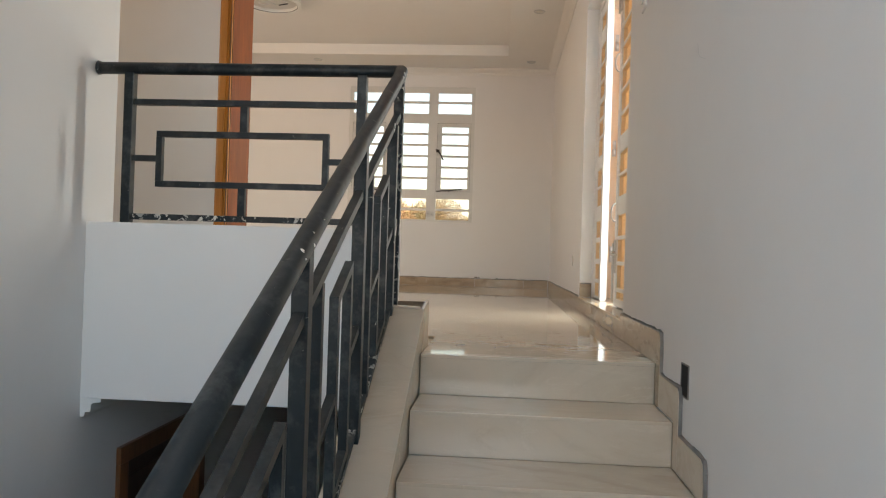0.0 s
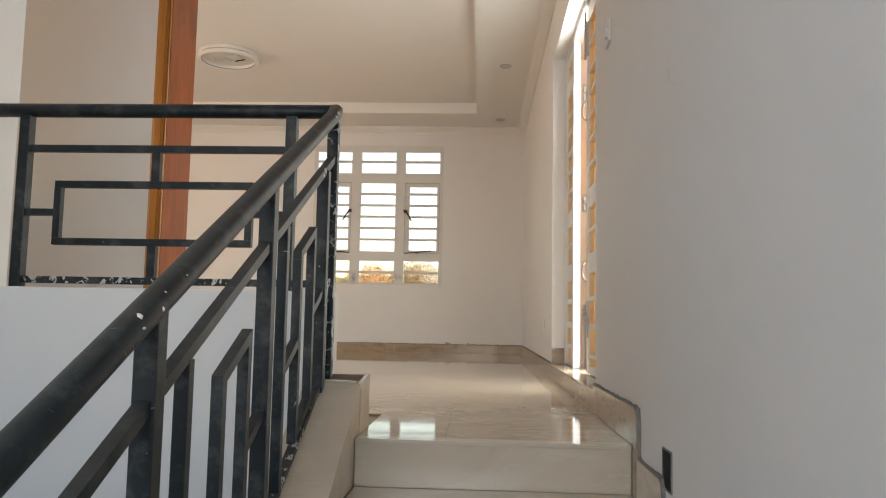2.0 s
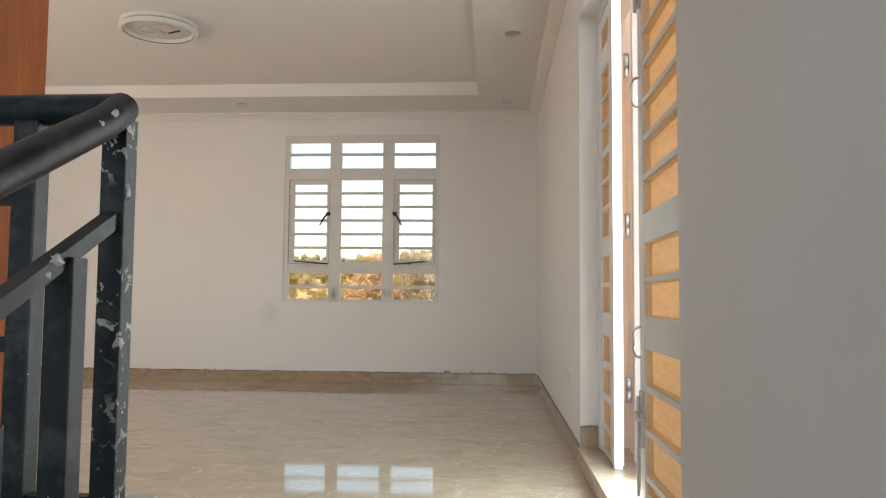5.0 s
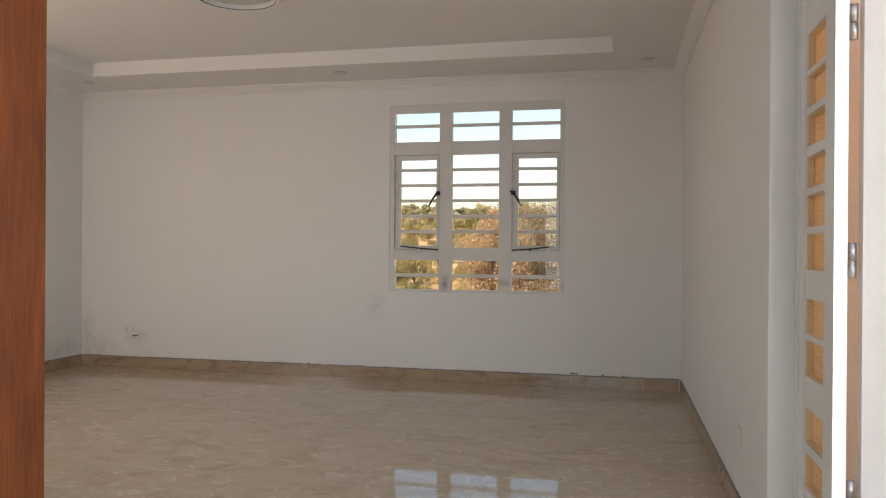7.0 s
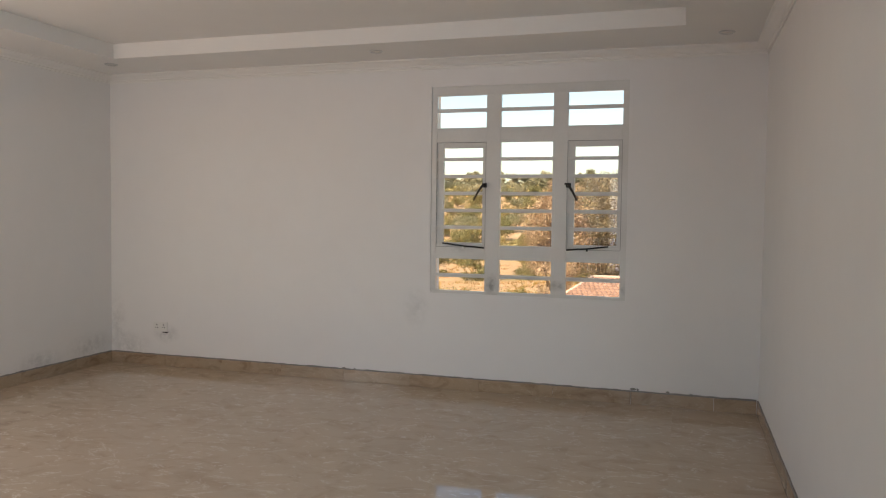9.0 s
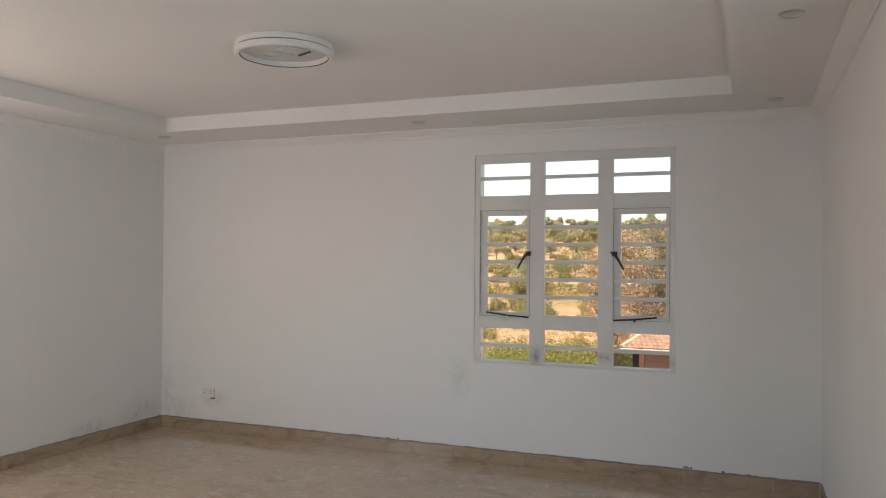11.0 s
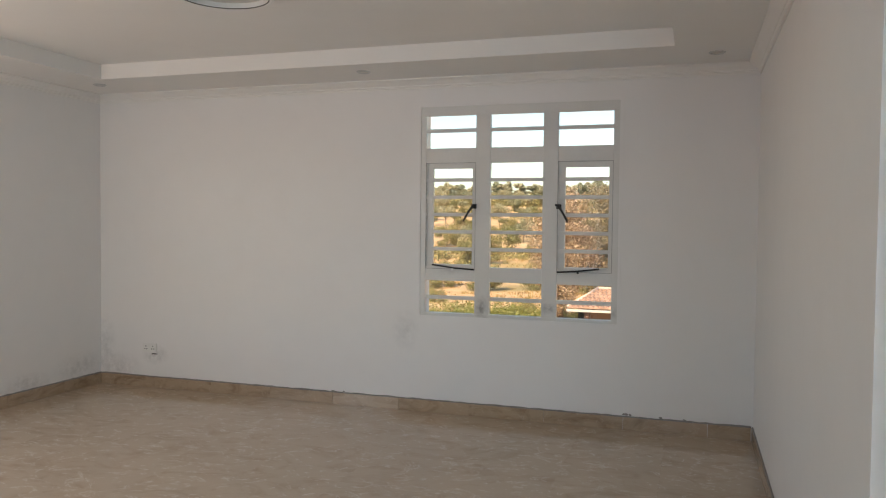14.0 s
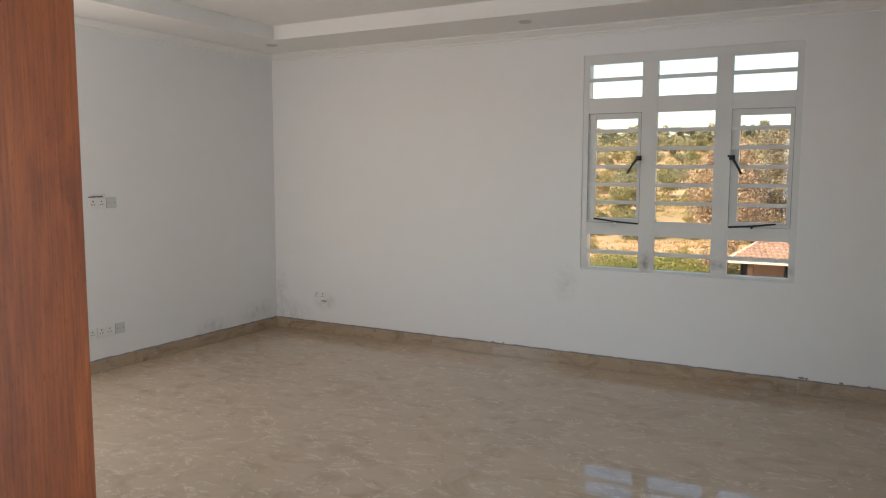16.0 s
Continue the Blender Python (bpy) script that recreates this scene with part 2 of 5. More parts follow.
PAINT_NORTH = wall_paint("white_emulsion_window_wall", (0.80, 0.785, 0.77), [
    ((-1.97, 9.606, 0.66), (0.13, 0.3, 0.2), 0.4, GREY_DIRT), ((-4.85, 9.606, 0.17), (0.3, 0.3, 0.16), 0.6, GREY_DIRT),
    ((-4.97, 9.606, 0.38), (0.12, 0.3, 0.3), 0.5, GREY_DIRT), ((-4.42, 9.606, 0.30), (0.16, 0.3, 0.1), 0.7, GREY_DIRT)])
PAINT_WEST = wall_paint("white_emulsion_side_wall", (0.80, 0.785, 0.77), [
    ((-5.033, 9.35, 0.18), (0.3, 0.35, 0.16), 0.6, GREY_DIRT), ((-5.033, 8.75, 0.15), (0.3, 0.3, 0.1), 0.7, GREY_DIRT), ((-5.033, 7.62, 1.37), (0.3, 0.1, 0.03), 1.0, DARK_DIRT)])
WINDOW_STEEL = plain("white_window_steel", (0.72, 0.71, 0.68), 0.32, 0, 0.1, 3, 50, 0.1, 0.001, [
    ((-0.265, 0.03, 0.075), (0.07, 0.2, 0.12), 1.0, DARK_DIRT), ((0.265, 0.03, 0.10), (0.09, 0.2, 0.05), 1.0, DARK_DIRT), ((0.77, 0.03, 0.09), (0.05, 0.2, 0.05), 0.8, DARK_DIRT), ((-0.55, 0.03, 0.37), (0.16, 0.2, 0.04), 0.7, GREY_DIRT), ((-0.78, 0.03, 0.01), (0.06, 0.2, 0.06), 0.8, GREY_DIRT)])
CEIL = wall_paint("ceiling_white", (0.82, 0.80, 0.77))
FLOOR_TILE = marble_tile("polished_beige_marble_tile", (0.50, 0.395, 0.29), (0.395, 0.295, 0.207), (0.80, 0.70, 0.58), 0.032, (1.0, 1.5, 1.5), True, 0.62)
FLOOR_TILE.node_tree.nodes["Principled BSDF"].inputs["Specular IOR Level"].default_value = 0.42
SKIRT_TILE = marble_tile("brown_marble_skirting_tile", (0.40, 0.30, 0.205), (0.25, 0.17, 0.105), (0.56, 0.46, 0.35), 0.14, (1.2, 1.2, 3.0))
STAIR_TILE = marble_tile("cream_stair_tile", (0.62, 0.52, 0.41), (0.54, 0.44, 0.335), (0.68, 0.585, 0.475), 0.12, (0.6, 1.6, 1.6))
GROUT = plain("cement_grout", (0.46, 0.375, 0.28), 0.9)
CEMENT = plain("raw_cement", (0.27, 0.25, 0.23), 0.95, 0, 0.4, 14, 90, 0.6, 0.004)
# Near-black puts the shade inside slots, gaps and hollows into the colour.
DARK_HOLE = plain("hole_black", (0.006, 0.006, 0.007), 0.95)
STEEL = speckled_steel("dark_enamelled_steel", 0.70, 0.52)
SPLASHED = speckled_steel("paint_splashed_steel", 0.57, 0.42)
BROWN_WOOD = timber("brown_varnished_timber", (0.10, 0.035, 0.012), (0.25, 0.095, 0.030))
DARK_WOOD = timber("dark_varnished_timber", (0.03, 0.012, 0.006), (0.07, 0.028, 0.012))
BROWN_CEMENT = plain("broken_brown_screed", (0.22, 0.16, 0.11), 0.95, 0, 0.5, 18, 90, 0.8, 0.006)
WHITE_STEEL = plain("white_enamelled_steel", (0.80, 0.80, 0.79), 0.32, 0, 0.1, 3, 50, 0.1, 0.001)
PLASTIC = plain("white_plastic", (0.78, 0.77, 0.74), 0.3, 0, 0.05, 3, 80, 0.03, 0.001)
GREY_PLASTIC = plain("pale_grey_plastic", (0.6, 0.6, 0.585), 0.35, 0, 0.05, 3, 80, 0.03, 0.001)
SHADE = plain("lamp_diffuser", (0.62, 0.6, 0.56), 0.45, 0, 0.05, 3, 80, 0.03, 0.001)
CHROME = plain("dull_chrome", (0.62, 0.62, 0.62), 0.28, 1.0, 0.1, 8, 80, 0.05, 0.001)
BLACK_METAL = plain("black_casement_metal", (0.018, 0.016, 0.015), 0.4, 0.0, 0.3, 20, 90, 0.1, 0.001)
WOOD_RED = timber("reddish_varnished_timber", (0.115, 0.023, 0.0055), (0.345, 0.085, 0.016), 0.45)
WOOD_GOLD = timber("golden_varnished_timber", (0.38, 0.130, 0.018), (0.60, 0.235, 0.040))
BEAD = timber("pale_golden_bead", (0.72, 0.53, 0.31), (0.86, 0.67, 0.43))
# Grey for the shaded gap between casement and frame.
GAP_SHADE = plain("shaded_gap_grey", (0.42, 0.41, 0.39), 0.8, 0, 0.4, 9, 60)
CLEAR = glass("clear_glass", (0.95, 0.97, 0.96))
AMBER = amber_glass("amber_obscured_glass")
ROOF_TILE = plain("terracotta_roof_tile", (0.40, 0.25, 0.18), 0.8, 0, 0.5, 3, 12, 0.3, 0.01)
OUT_WALL = plain("outside_render", (0.74, 0.70, 0.64), 0.85, 0, 0.15, 1.5, 25, 0.3, 0.004)
PEACH = plain("peach_outside_paint", (0.90, 0.76, 0.63), 0.8, 0, 0.1, 2, 30, 0.2, 0.002)
RIDGE = plain("pale_terracotta_ridge", (0.56, 0.43, 0.35), 0.8, 0, 0.3, 4, 30, 0.3, 0.004)
FASCIA = plain("weathered_white_fascia", (0.40, 0.385, 0.36), 0.6, 0, 0.2, 2, 30, 0.1, 0.002)
BRICKISH = plain("brown_stone_wall", (0.22, 0.145, 0.10), 0.9, 0, 0.35, 4, 20, 0.5, 0.01)
BARK = plain("grey_brown_bark", (0.12, 0.085, 0.06), 0.95, 0, 0.4, 5, 30, 0.8, 0.02)
EARTH = dry_ground("dry_grass_ground")
LEAF = leafy("green_foliage", [(0.0, (0.06, 0.065, 0.028)), (0.5, (0.27, 0.25, 0.105)), (1.0, (0.54, 0.46, 0.22))])
LEAF_DRY = leafy("dry_brown_foliage", [(0.0, (0.12, 0.085, 0.055)), (0.5, (0.36, 0.27, 0.185)), (1.0, (0.58, 0.46, 0.34))])
GRASS = leafy("dry_grass_blades", [(0.0, (0.28, 0.17, 0.055)), (0.5, (0.46, 0.29, 0.10)), (1.0, (0.62, 0.43, 0.19))])
LEAF_NEAR = leafy("fresh_green_foliage", [(0.0, (0.14, 0.13, 0.03)), (0.5, (0.30, 0.29, 0.075)), (1.0, (0.46, 0.42, 0.15))])
# Haze is put into the colour: far leaves paler, with less contrast.
LEAF_HAZED = leafy("hazed_far_foliage", [(0.0, (0.20, 0.21, 0.14)), (1.0, (0.42, 0.40, 0.27))])

# ---- builders ----


def box(bm, x0, x1, y0, y1, z0, z1, bevel=0.0):
    r = bmesh.ops.create_cube(bm, size=1.0, matrix=Matrix.LocRotScale(((x0 + x1) / 2, (y0 + y1) / 2, (z0 + z1) / 2), None, (x1 - x0, y1 - y0, z1 - z0)))
    if bevel:
        es = list({e for v in r["verts"] for e in v.link_edges})
        bmesh.ops.bevel(bm, geom=es, offset=bevel, segments=2, affect="EDGES", profile=0.7)
    return bm


def boxed(*dims, bevel=0.0):
    return box(bmesh.new(), *dims, bevel=bevel)


def prism(bm, outline, axis, a, b):
    """Extrude an outline of (u, v) along an axis from a to b. Axis x: (y, z); axis y: (x, z); axis z: (x, y)."""
    put = {"x": lambda u, v, w: (w, u, v), "y": lambda u, v, w: (u, w, v), "z": lambda u, v, w: (u, v, w)}[axis]
    lo = [bm.verts.new(put(u, v, a)) for u, v in outline]
    hi = [bm.verts.new(put(u, v, b)) for u, v in outline]
    k = len(outline)
    bm.faces.new(lo)
    bm.faces.new(hi[::-1])
    for i in range(k):
        bm.faces.new((lo[i], hi[i], hi[(i + 1) % k], lo[(i + 1) % k]))
    bmesh.ops.recalc_face_normals(bm, faces=bm.faces)
    return bm


def tube(bm, points, radius, sides=12, flat=1.0):
    """A round bar through points, closed at its ends."""
    rings = []
    pts = [Vector(p) for p in points]
    for i, p in enumerate(pts):
        d = (pts[min(i + 1, len(pts) - 1)] - pts[max(i - 1, 0)]).normalized()
        side = d.cross(Vector((0, 0, 1)))
        side = side.normalized() if side.length > 1e-4 else Vector((1, 0, 0))
        up = side.cross(d).normalized()
        r = radius[i] if isinstance(radius, (list, tuple)) else radius
        rings.append([bm.verts.new(p + r * (math.cos(a) * side + flat * math.sin(a) * up)) for a in (2 * math.pi * k / sides for k in range(sides))])
    for a, b in zip(rings, rings[1:]):
        for k in range(sides):
            bm.faces.new((a[k], a[(k + 1) % sides], b[(k + 1) % sides], b[k]))
    bm.faces.new(rings[0][::-1])
    bm.faces.new(rings[-1])
    bmesh.ops.recalc_face_normals(bm, faces=bm.faces)
    return bm


def lathe(bm, profile, centre, sides=48, turn=None, ring=False):
    """Spin (radius, height) pairs round z, closed at both ends, or as a ring with a hole."""
    c = Vector(centre)
    rings = []
    for r, h in profile:
        circle = [Vector((r * math.cos(2 * math.pi * k / sides), r * math.sin(2 * math.pi * k / sides), h)) for k in range(sides)]
        rings.append([bm.verts.new(c + (turn @ v if turn else v)) for v in circle])
    for a, b in zip(rings, rings[1:] + rings[:1] if ring else rings[1:]):
        for k in range(sides):
            bm.faces.new((a[k], a[(k + 1) % sides], b[(k + 1) % sides], b[k]))
    if not ring:
        bm.faces.new(rings[0][::-1])
        bm.faces.new(rings[-1])
    bmesh.ops.recalc_face_normals(bm, faces=bm.faces)
    return bm


def meshed(name, bm, mat, smooth=False):
    me = bpy.data.meshes.new(name)
    if smooth:
        for f in bm.faces:
            f.smooth = True
    bm.to_mesh(me)
    bm.free()
    me.materials.append(mat)
    return me


def root(name, at=(0, 0, 0), **tags):
    ob = new(name)
    ob.empty_display_size = 0.1
    ob.location = at
    return tagged(ob, **tags)


def part(name, bm, mat, parent=None, label="", smooth=False):
    """One mesh under a thing (its vertices are given in the world)."""
    at = Vector((0, 0, 0))
    p = parent
    while p:
        at += p.location
        p = p.parent
    if parent:
        bmesh.ops.translate(bm, verts=bm.verts, vec=-at)
    ob = new(name, meshed(name, bm, mat, smooth))
    if parent:
        ob.parent = parent
    return tagged(ob, label=label)


def thing(name, bm, mat, label, category, group="", kind="", smooth=False):
    return tagged(new(name, meshed(name, bm, mat, smooth)), label, category, group, kind)


def pieces(parent, name, me, places):
    """Alike pieces on one mesh, children of a structure whose origin is the world's."""
    for p in places:
        ob = new(name, me)
        ob.parent = parent
        ob.location = p


# ---- plan ----
EAST, NORTH, WEST = 0.687, 9.606, -5.033        # inner faces of the room
PART_S, PART_N = 4.60, 4.95                     # partition with the timber-lined opening
JAMB = -1.554                                   # west side of that opening
HEAD = 2.297                                    # its height
WELL = -1.618                                   # west wall of the stair well
SOFFIT, TRAY = 2.69, 2.81
RISE, GOING, TOP = 0.15, 0.31, 2.98             # steps; the top nosing's y
LOW = -2.72                                     # storey below
DOOR_Y0, DOOR_Y1, DOOR_Z0, DOOR_Z1 = 3.84, 5.90, 0.097, 2.256
WIN_X0, WIN_X1, WIN_Z0, WIN_Z1 = -1.85, -0.28, 0.785, 2.468


def walls():
    t = 0.235
    bm = bmesh.new()
    box(bm, EAST, EAST + t, -1.5, -1.15, LOW, 3.0)
    box(bm, EAST, EAST + t, 0.25, DOOR_Y0, LOW, 3.0)
    box(bm, EAST, EAST + t, -1.15, 0.25, LOW, 0.1)
    box(bm, EAST, EAST + t, -1.15, 0.25, 1.9, 3.0)
    box(bm, EAST, EAST + t, DOOR_Y1, NORTH + t, LOW, 3.0)
    box(bm, EAST, EAST + t, DOOR_Y0, DOOR_Y1, DOOR_Z1, 3.0)
    box(bm, EAST, EAST + t, DOOR_Y0, DOOR_Y1, LOW, 0.0)
    thing("wall_east", bm, PAINT, "smooth white painted wall with faint scuffs", "wall", kind="structure")
    bm = bmesh.new()
    box(bm, WEST - t, WIN_X0, NORTH, NORTH + t, LOW, 3.0)
    box(bm, WIN_X1, EAST, NORTH, NORTH + t, LOW, 3.0)
    box(bm, WIN_X0, WIN_X1, NORTH, NORTH + t, WIN_Z1, 3.0)
    box(bm, WIN_X0, WIN_X1, NORTH, NORTH + t, LOW, WIN_Z0)
    thing("wall_north", bm, PAINT_NORTH, "white painted window wall with small stains", "wall", kind="structure")
    bm = bmesh.new()
    box(bm, WEST - t, WEST, PART_S, 5.1, -0.26, 3.0)
    box(bm, WEST - t, WEST, 7.1, NORTH, -0.26, 3.0)
    box(bm, WEST - t, WEST, 5.1, 7.1, -0.26, 0.75)
    box(bm, WEST - t, WEST, 5.1, 7.1, 2.45, 3.0)
    thing("wall_west", bm, PAINT_WEST, "white painted side wall of the room", "wall", kind="structure")
    bm = bmesh.new()
    box(bm, WEST, -4.92, PART_S, PART_N, -0.2, 3.0)
    box(bm, -3.92, JAMB - 0.025, PART_S, PART_N, -0.2, 3.0)
    box(bm, -4.92, -3.92, PART_S, PART_N, -0.2, 0.75)
    box(bm, -4.92, -3.92, PART_S, PART_N, 2.45, 3.0)
    box(bm, JAMB - 0.025, EAST, PART_S, PART_N, HEAD + 0.025, 3.0)
    thing("wall_partition", bm, PAINT, "cream white partition wall with a timber-lined opening", "wall", kind="structure")
    thing("wall_stairwell", boxed(WELL - t, WELL, -1.5, 3.36, LOW, 3.0), PAINT, "white painted wall of the stair well", "wall", kind="structure")
    bm = bmesh.new()
    box(bm, WELL - t, WELL, 3.36, 3.50, LOW, -0.26)
    box(bm, WELL - t, WELL, 4.46, NORTH, LOW, -0.26)
    box(bm, WELL - t, WELL, 3.50, 4.46, -0.57, -0.26)
    thing("wall_lower_hall", bm, PAINT, "white painted wall of the hall below", "wall", kind="structure")
    # The gap in the end wall is added for the landing fill.
    bm = bmesh.new()
    box(bm, -3.6, WELL - t, 3.16, 3.36, -0.26, 3.0)
    box(bm, -3.8, -3.6, 3.16, 3.55, -0.26, 3.0)
    box(bm, -3.8, -3.6, 4.41, PART_S, -0.26, 3.0)
    box(bm, -3.8, -3.6, 3.55, 4.41, -0.26, 0.92)
    box(bm, -3.8, -3.6, 3.55, 4.41, 2.18, 3.0)
    thing("wall_landing", bm, PAINT, "white painted end wall of the landing", "wall", kind="structure")
    bm = bmesh.new()
    box(bm, WELL - t, -1.45, -1.5, -1.3, LOW, 3.0)
    box(bm, 0.55, EAST, -1.5, -1.3, LOW, 3.0)
    box(bm, -1.45, 0.55, -1.5, -1.3, LOW, 0.2)
    box(bm, -1.45, 0.55, -1.5, -1.3, 2.3, 3.0)
    thing("wall_south", bm, PAINT, "white painted wall with the stair window", "wall", kind="structure")
    thing("wall_lower_end", boxed(WELL - 2.0, EAST, 8.0, 8.2, LOW, -0.26), PAINT, "white painted wall of the hall below", "wall", kind="structure")
    thing("wall_lower_room", boxed(WELL - 2.2, WELL - 2.0, 3.0, 8.2, LOW, -0.26), PAINT, "white painted wall of the room below", "wall", kind="structure")
    # upstand under the landing rail
    thing("parapet", boxed(WELL, -0.335, 3.14, 3.36, -0.26, 0.47, bevel=0.006), PAINT, "low white painted upstand edging the landing", "parapet", kind="structure")


def ceilings():
    thing("ceiling_hall", boxed(-3.8, EAST, -1.5, PART_S, SOFFIT, 3.0), CEIL, "flat white ceiling over the stairs", "ceiling", kind="structure")
    x0, x1, y0, y1 = -4.41, 0.115, 5.62, 8.925
    bm = bmesh.new()
    box(bm, WEST, x0, PART_N, NORTH, SOFFIT, 3.0)
    box(bm, x1, EAST, PART_N, NORTH, SOFFIT, 3.0)
    box(bm, x0, x1, PART_N, y0, SOFFIT, 3.0)
    box(bm, x0, x1, y1, NORTH, SOFFIT, 3.0)
    box(bm, x0, x1, y0, y1, TRAY, 3.0)
    thing("ceiling", bm, CEIL, "white gypsum tray ceiling with a lower border", "ceiling", kind="structure")
    # Unseen roof; its south and west overhangs are added to block sun.
    thing("roof_slab", boxed(WEST - 1.5, EAST + 0.24, -5.2, NORTH + 0.5, 3.004, 3.12), OUT_WALL, "unseen flat roof with long overhangs that block the sun", "roof", kind="structure")
    # crown moulding, stepped cyma
    prof = [(0, 0), (0.085, 0), (0.085, -0.012), (0.07, -0.018), (0.055, -0.03), (0.035, -0.04), (0.024, -0.047), (0.024, -0.055), (0.012, -0.062), (0.012, -0.075), (0, -0.075)]
    z = SOFFIT - 0.0005
    bm = prism(bmesh.new(), [(NORTH - d, z + h) for d, h in prof], "x", WEST, EAST)
    thing("cornice_north", bm, CEIL, "white moulded cornice under the ceiling", "cornice", kind="structure")
    bm = prism(bmesh.new(), [(EAST - d, z + h) for d, h in prof], "y", PART_N, NORTH)
    thing("cornice_east", bm, CEIL, "white moulded cornice under the ceiling", "cornice", kind="structure")
    bm = prism(bmesh.new(), [(WEST + d, z + h) for d, h in prof], "y", PART_N, NORTH)
    thing("cornice_west", bm, CEIL, "white moulded cornice under the ceiling", "cornice", kind="structure")
    low = [(0, 0), (0.088, 0), (0.088, -0.014), (0.055, -0.018), (0.047, -0.026), (0.044, -0.055), (0.022, -0.058), (0.018, -0.075), (0, -0.078)]
    bm = prism(bmesh.new(), [(WELL + d, -0.2605 + h) for d, h in low], "y", 3.145, 7.9)
    thing("cornice_lower", bm, CEIL, "white moulded cornice in the hall below", "cornice", kind="structure")


def floors():
    bm = bmesh.new()
    box(bm, WEST, EAST, PART_N, NORTH, -0.26, -0.012)
    box(bm, -3.6, EAST, 3.36, PART_N, -0.26, -0.012)
    box(bm, -0.30, EAST, TOP + 0.012, 3.36, -0.26, -0.012)
    fl = thing("floor", bm, GROUT, "polished beige marble-look tile floor, laid tight", "floor", kind="structure")
    thing("floor_lower", boxed(WELL - 2.0, EAST, -1.5, 8.0, LOW - 0.2, LOW), STAIR_TILE, "tiled floor of the storey below", "floor", kind="structure")
    return fl


def stairs():
    st = root("staircase", (0.24, TOP, -1.2), label="short flight of cream tiled steps with square nosings", category="staircase", kind="structure")
    bm = bmesh.new()
    for k in range(8):
        y1 = TOP - GOING * k
        y0 = y1 - GOING if k < 7 else y1 - 0.02
        if k < 7:
            box(bm, -0.197, EAST, y0 + 0.012, y1 + 0.012, -1.5, -RISE * (k + 1) - 0.014)
    part("body", bm, GROUT, st)
    x0, x1 = -0.195, 0.672
    for k in range(8):
        y = TOP - GOING * k
        z = -RISE * k
        part("riser", boxed(x0, x1, y, y + 0.012, z - RISE + 0.001, z - 0.013, bevel=0.001), STAIR_TILE, st)
        if k < 7:
            part("tread", boxed(x0, x1, y - GOING - 0.006, y - 0.001, z - RISE - 0.012, z - RISE, bevel=0.002), STAIR_TILE, st)
    part("nosing", boxed(x0, x1, TOP - 0.006, TOP + 0.05, -0.012, 0.001, bevel=0.002), STAIR_TILE, st)
    thing("floor_half_landing", boxed(WELL, EAST, -1.3, TOP - GOING * 7 - 0.002, -1.4, -1.2), STAIR_TILE, "cream tiled half landing", "floor", kind="structure")
    # raised tiled kerb along the open side
    ku = root("stair_kerb", (-0.27, 2.0, -0.5), label="sloping kerb clad in cream tiles with a chipped end", category="kerb", kind="structure")
    sl = 0.522
    top = lambda y: 0.164 + sl * (min(y, 3.10) - 3.071)
    part("core", prism(bmesh.new(), [(0.81, -1.5), (3.14, -0.26), (3.14, top(3.10) - 0.014), (3.10, top(3.10) - 0.014), (0.81, top(0.81) - 0.014)], "x", -0.385, -0.209), CEMENT, ku)
    ys = [0.81, 1.25, 1.85, 2.45, 3.07]
    for a, b in zip(ys, ys[1:]):
        part("tile", prism(bmesh.new(), [(a, top(a) - 0.012), (b - 0.002, top(b) - 0.012), (b - 0.002, top(b)), (a, top(a))], "x", -0.385, -0.197), STAIR_TILE, ku)
        part("tile", prism(bmesh.new(), [(a, top(a) - 0.55), (b - 0.002, top(b) - 0.55), (b - 0.002, top(b) - 0.0135), (a, top(a) - 0.0135)], "x", -0.209, -0.1985), STAIR_TILE, ku)
    part("end_tile", prism(bmesh.new(), [(3.071, -0.26), (3.28, -0.26), (3.28, 0.187), (3.071, 0.163)], "x", -0.209, -0.1975), STAIR_TILE, ku)
    part("end_core", prism(bmesh.new(), [(3.071, -0.26), (3.27, -0.26), (3.275, 0.180), (3.23, 0.174), (3.19, 0.179), (3.15, 0.168), (3.11, 0.166), (3.071, 0.150)], "x", -0.334, -0.2095), BROWN_CEMENT, ku, "broken brown screed")
    part("broken_tile", prism(bmesh.new(), [(-0.385, 3.071), (-0.211, 3.071), (-0.25, 3.11), (-0.30, 3.137), (-0.385, 3.137)], "z", 0.163, 0.172), STAIR_TILE, ku)


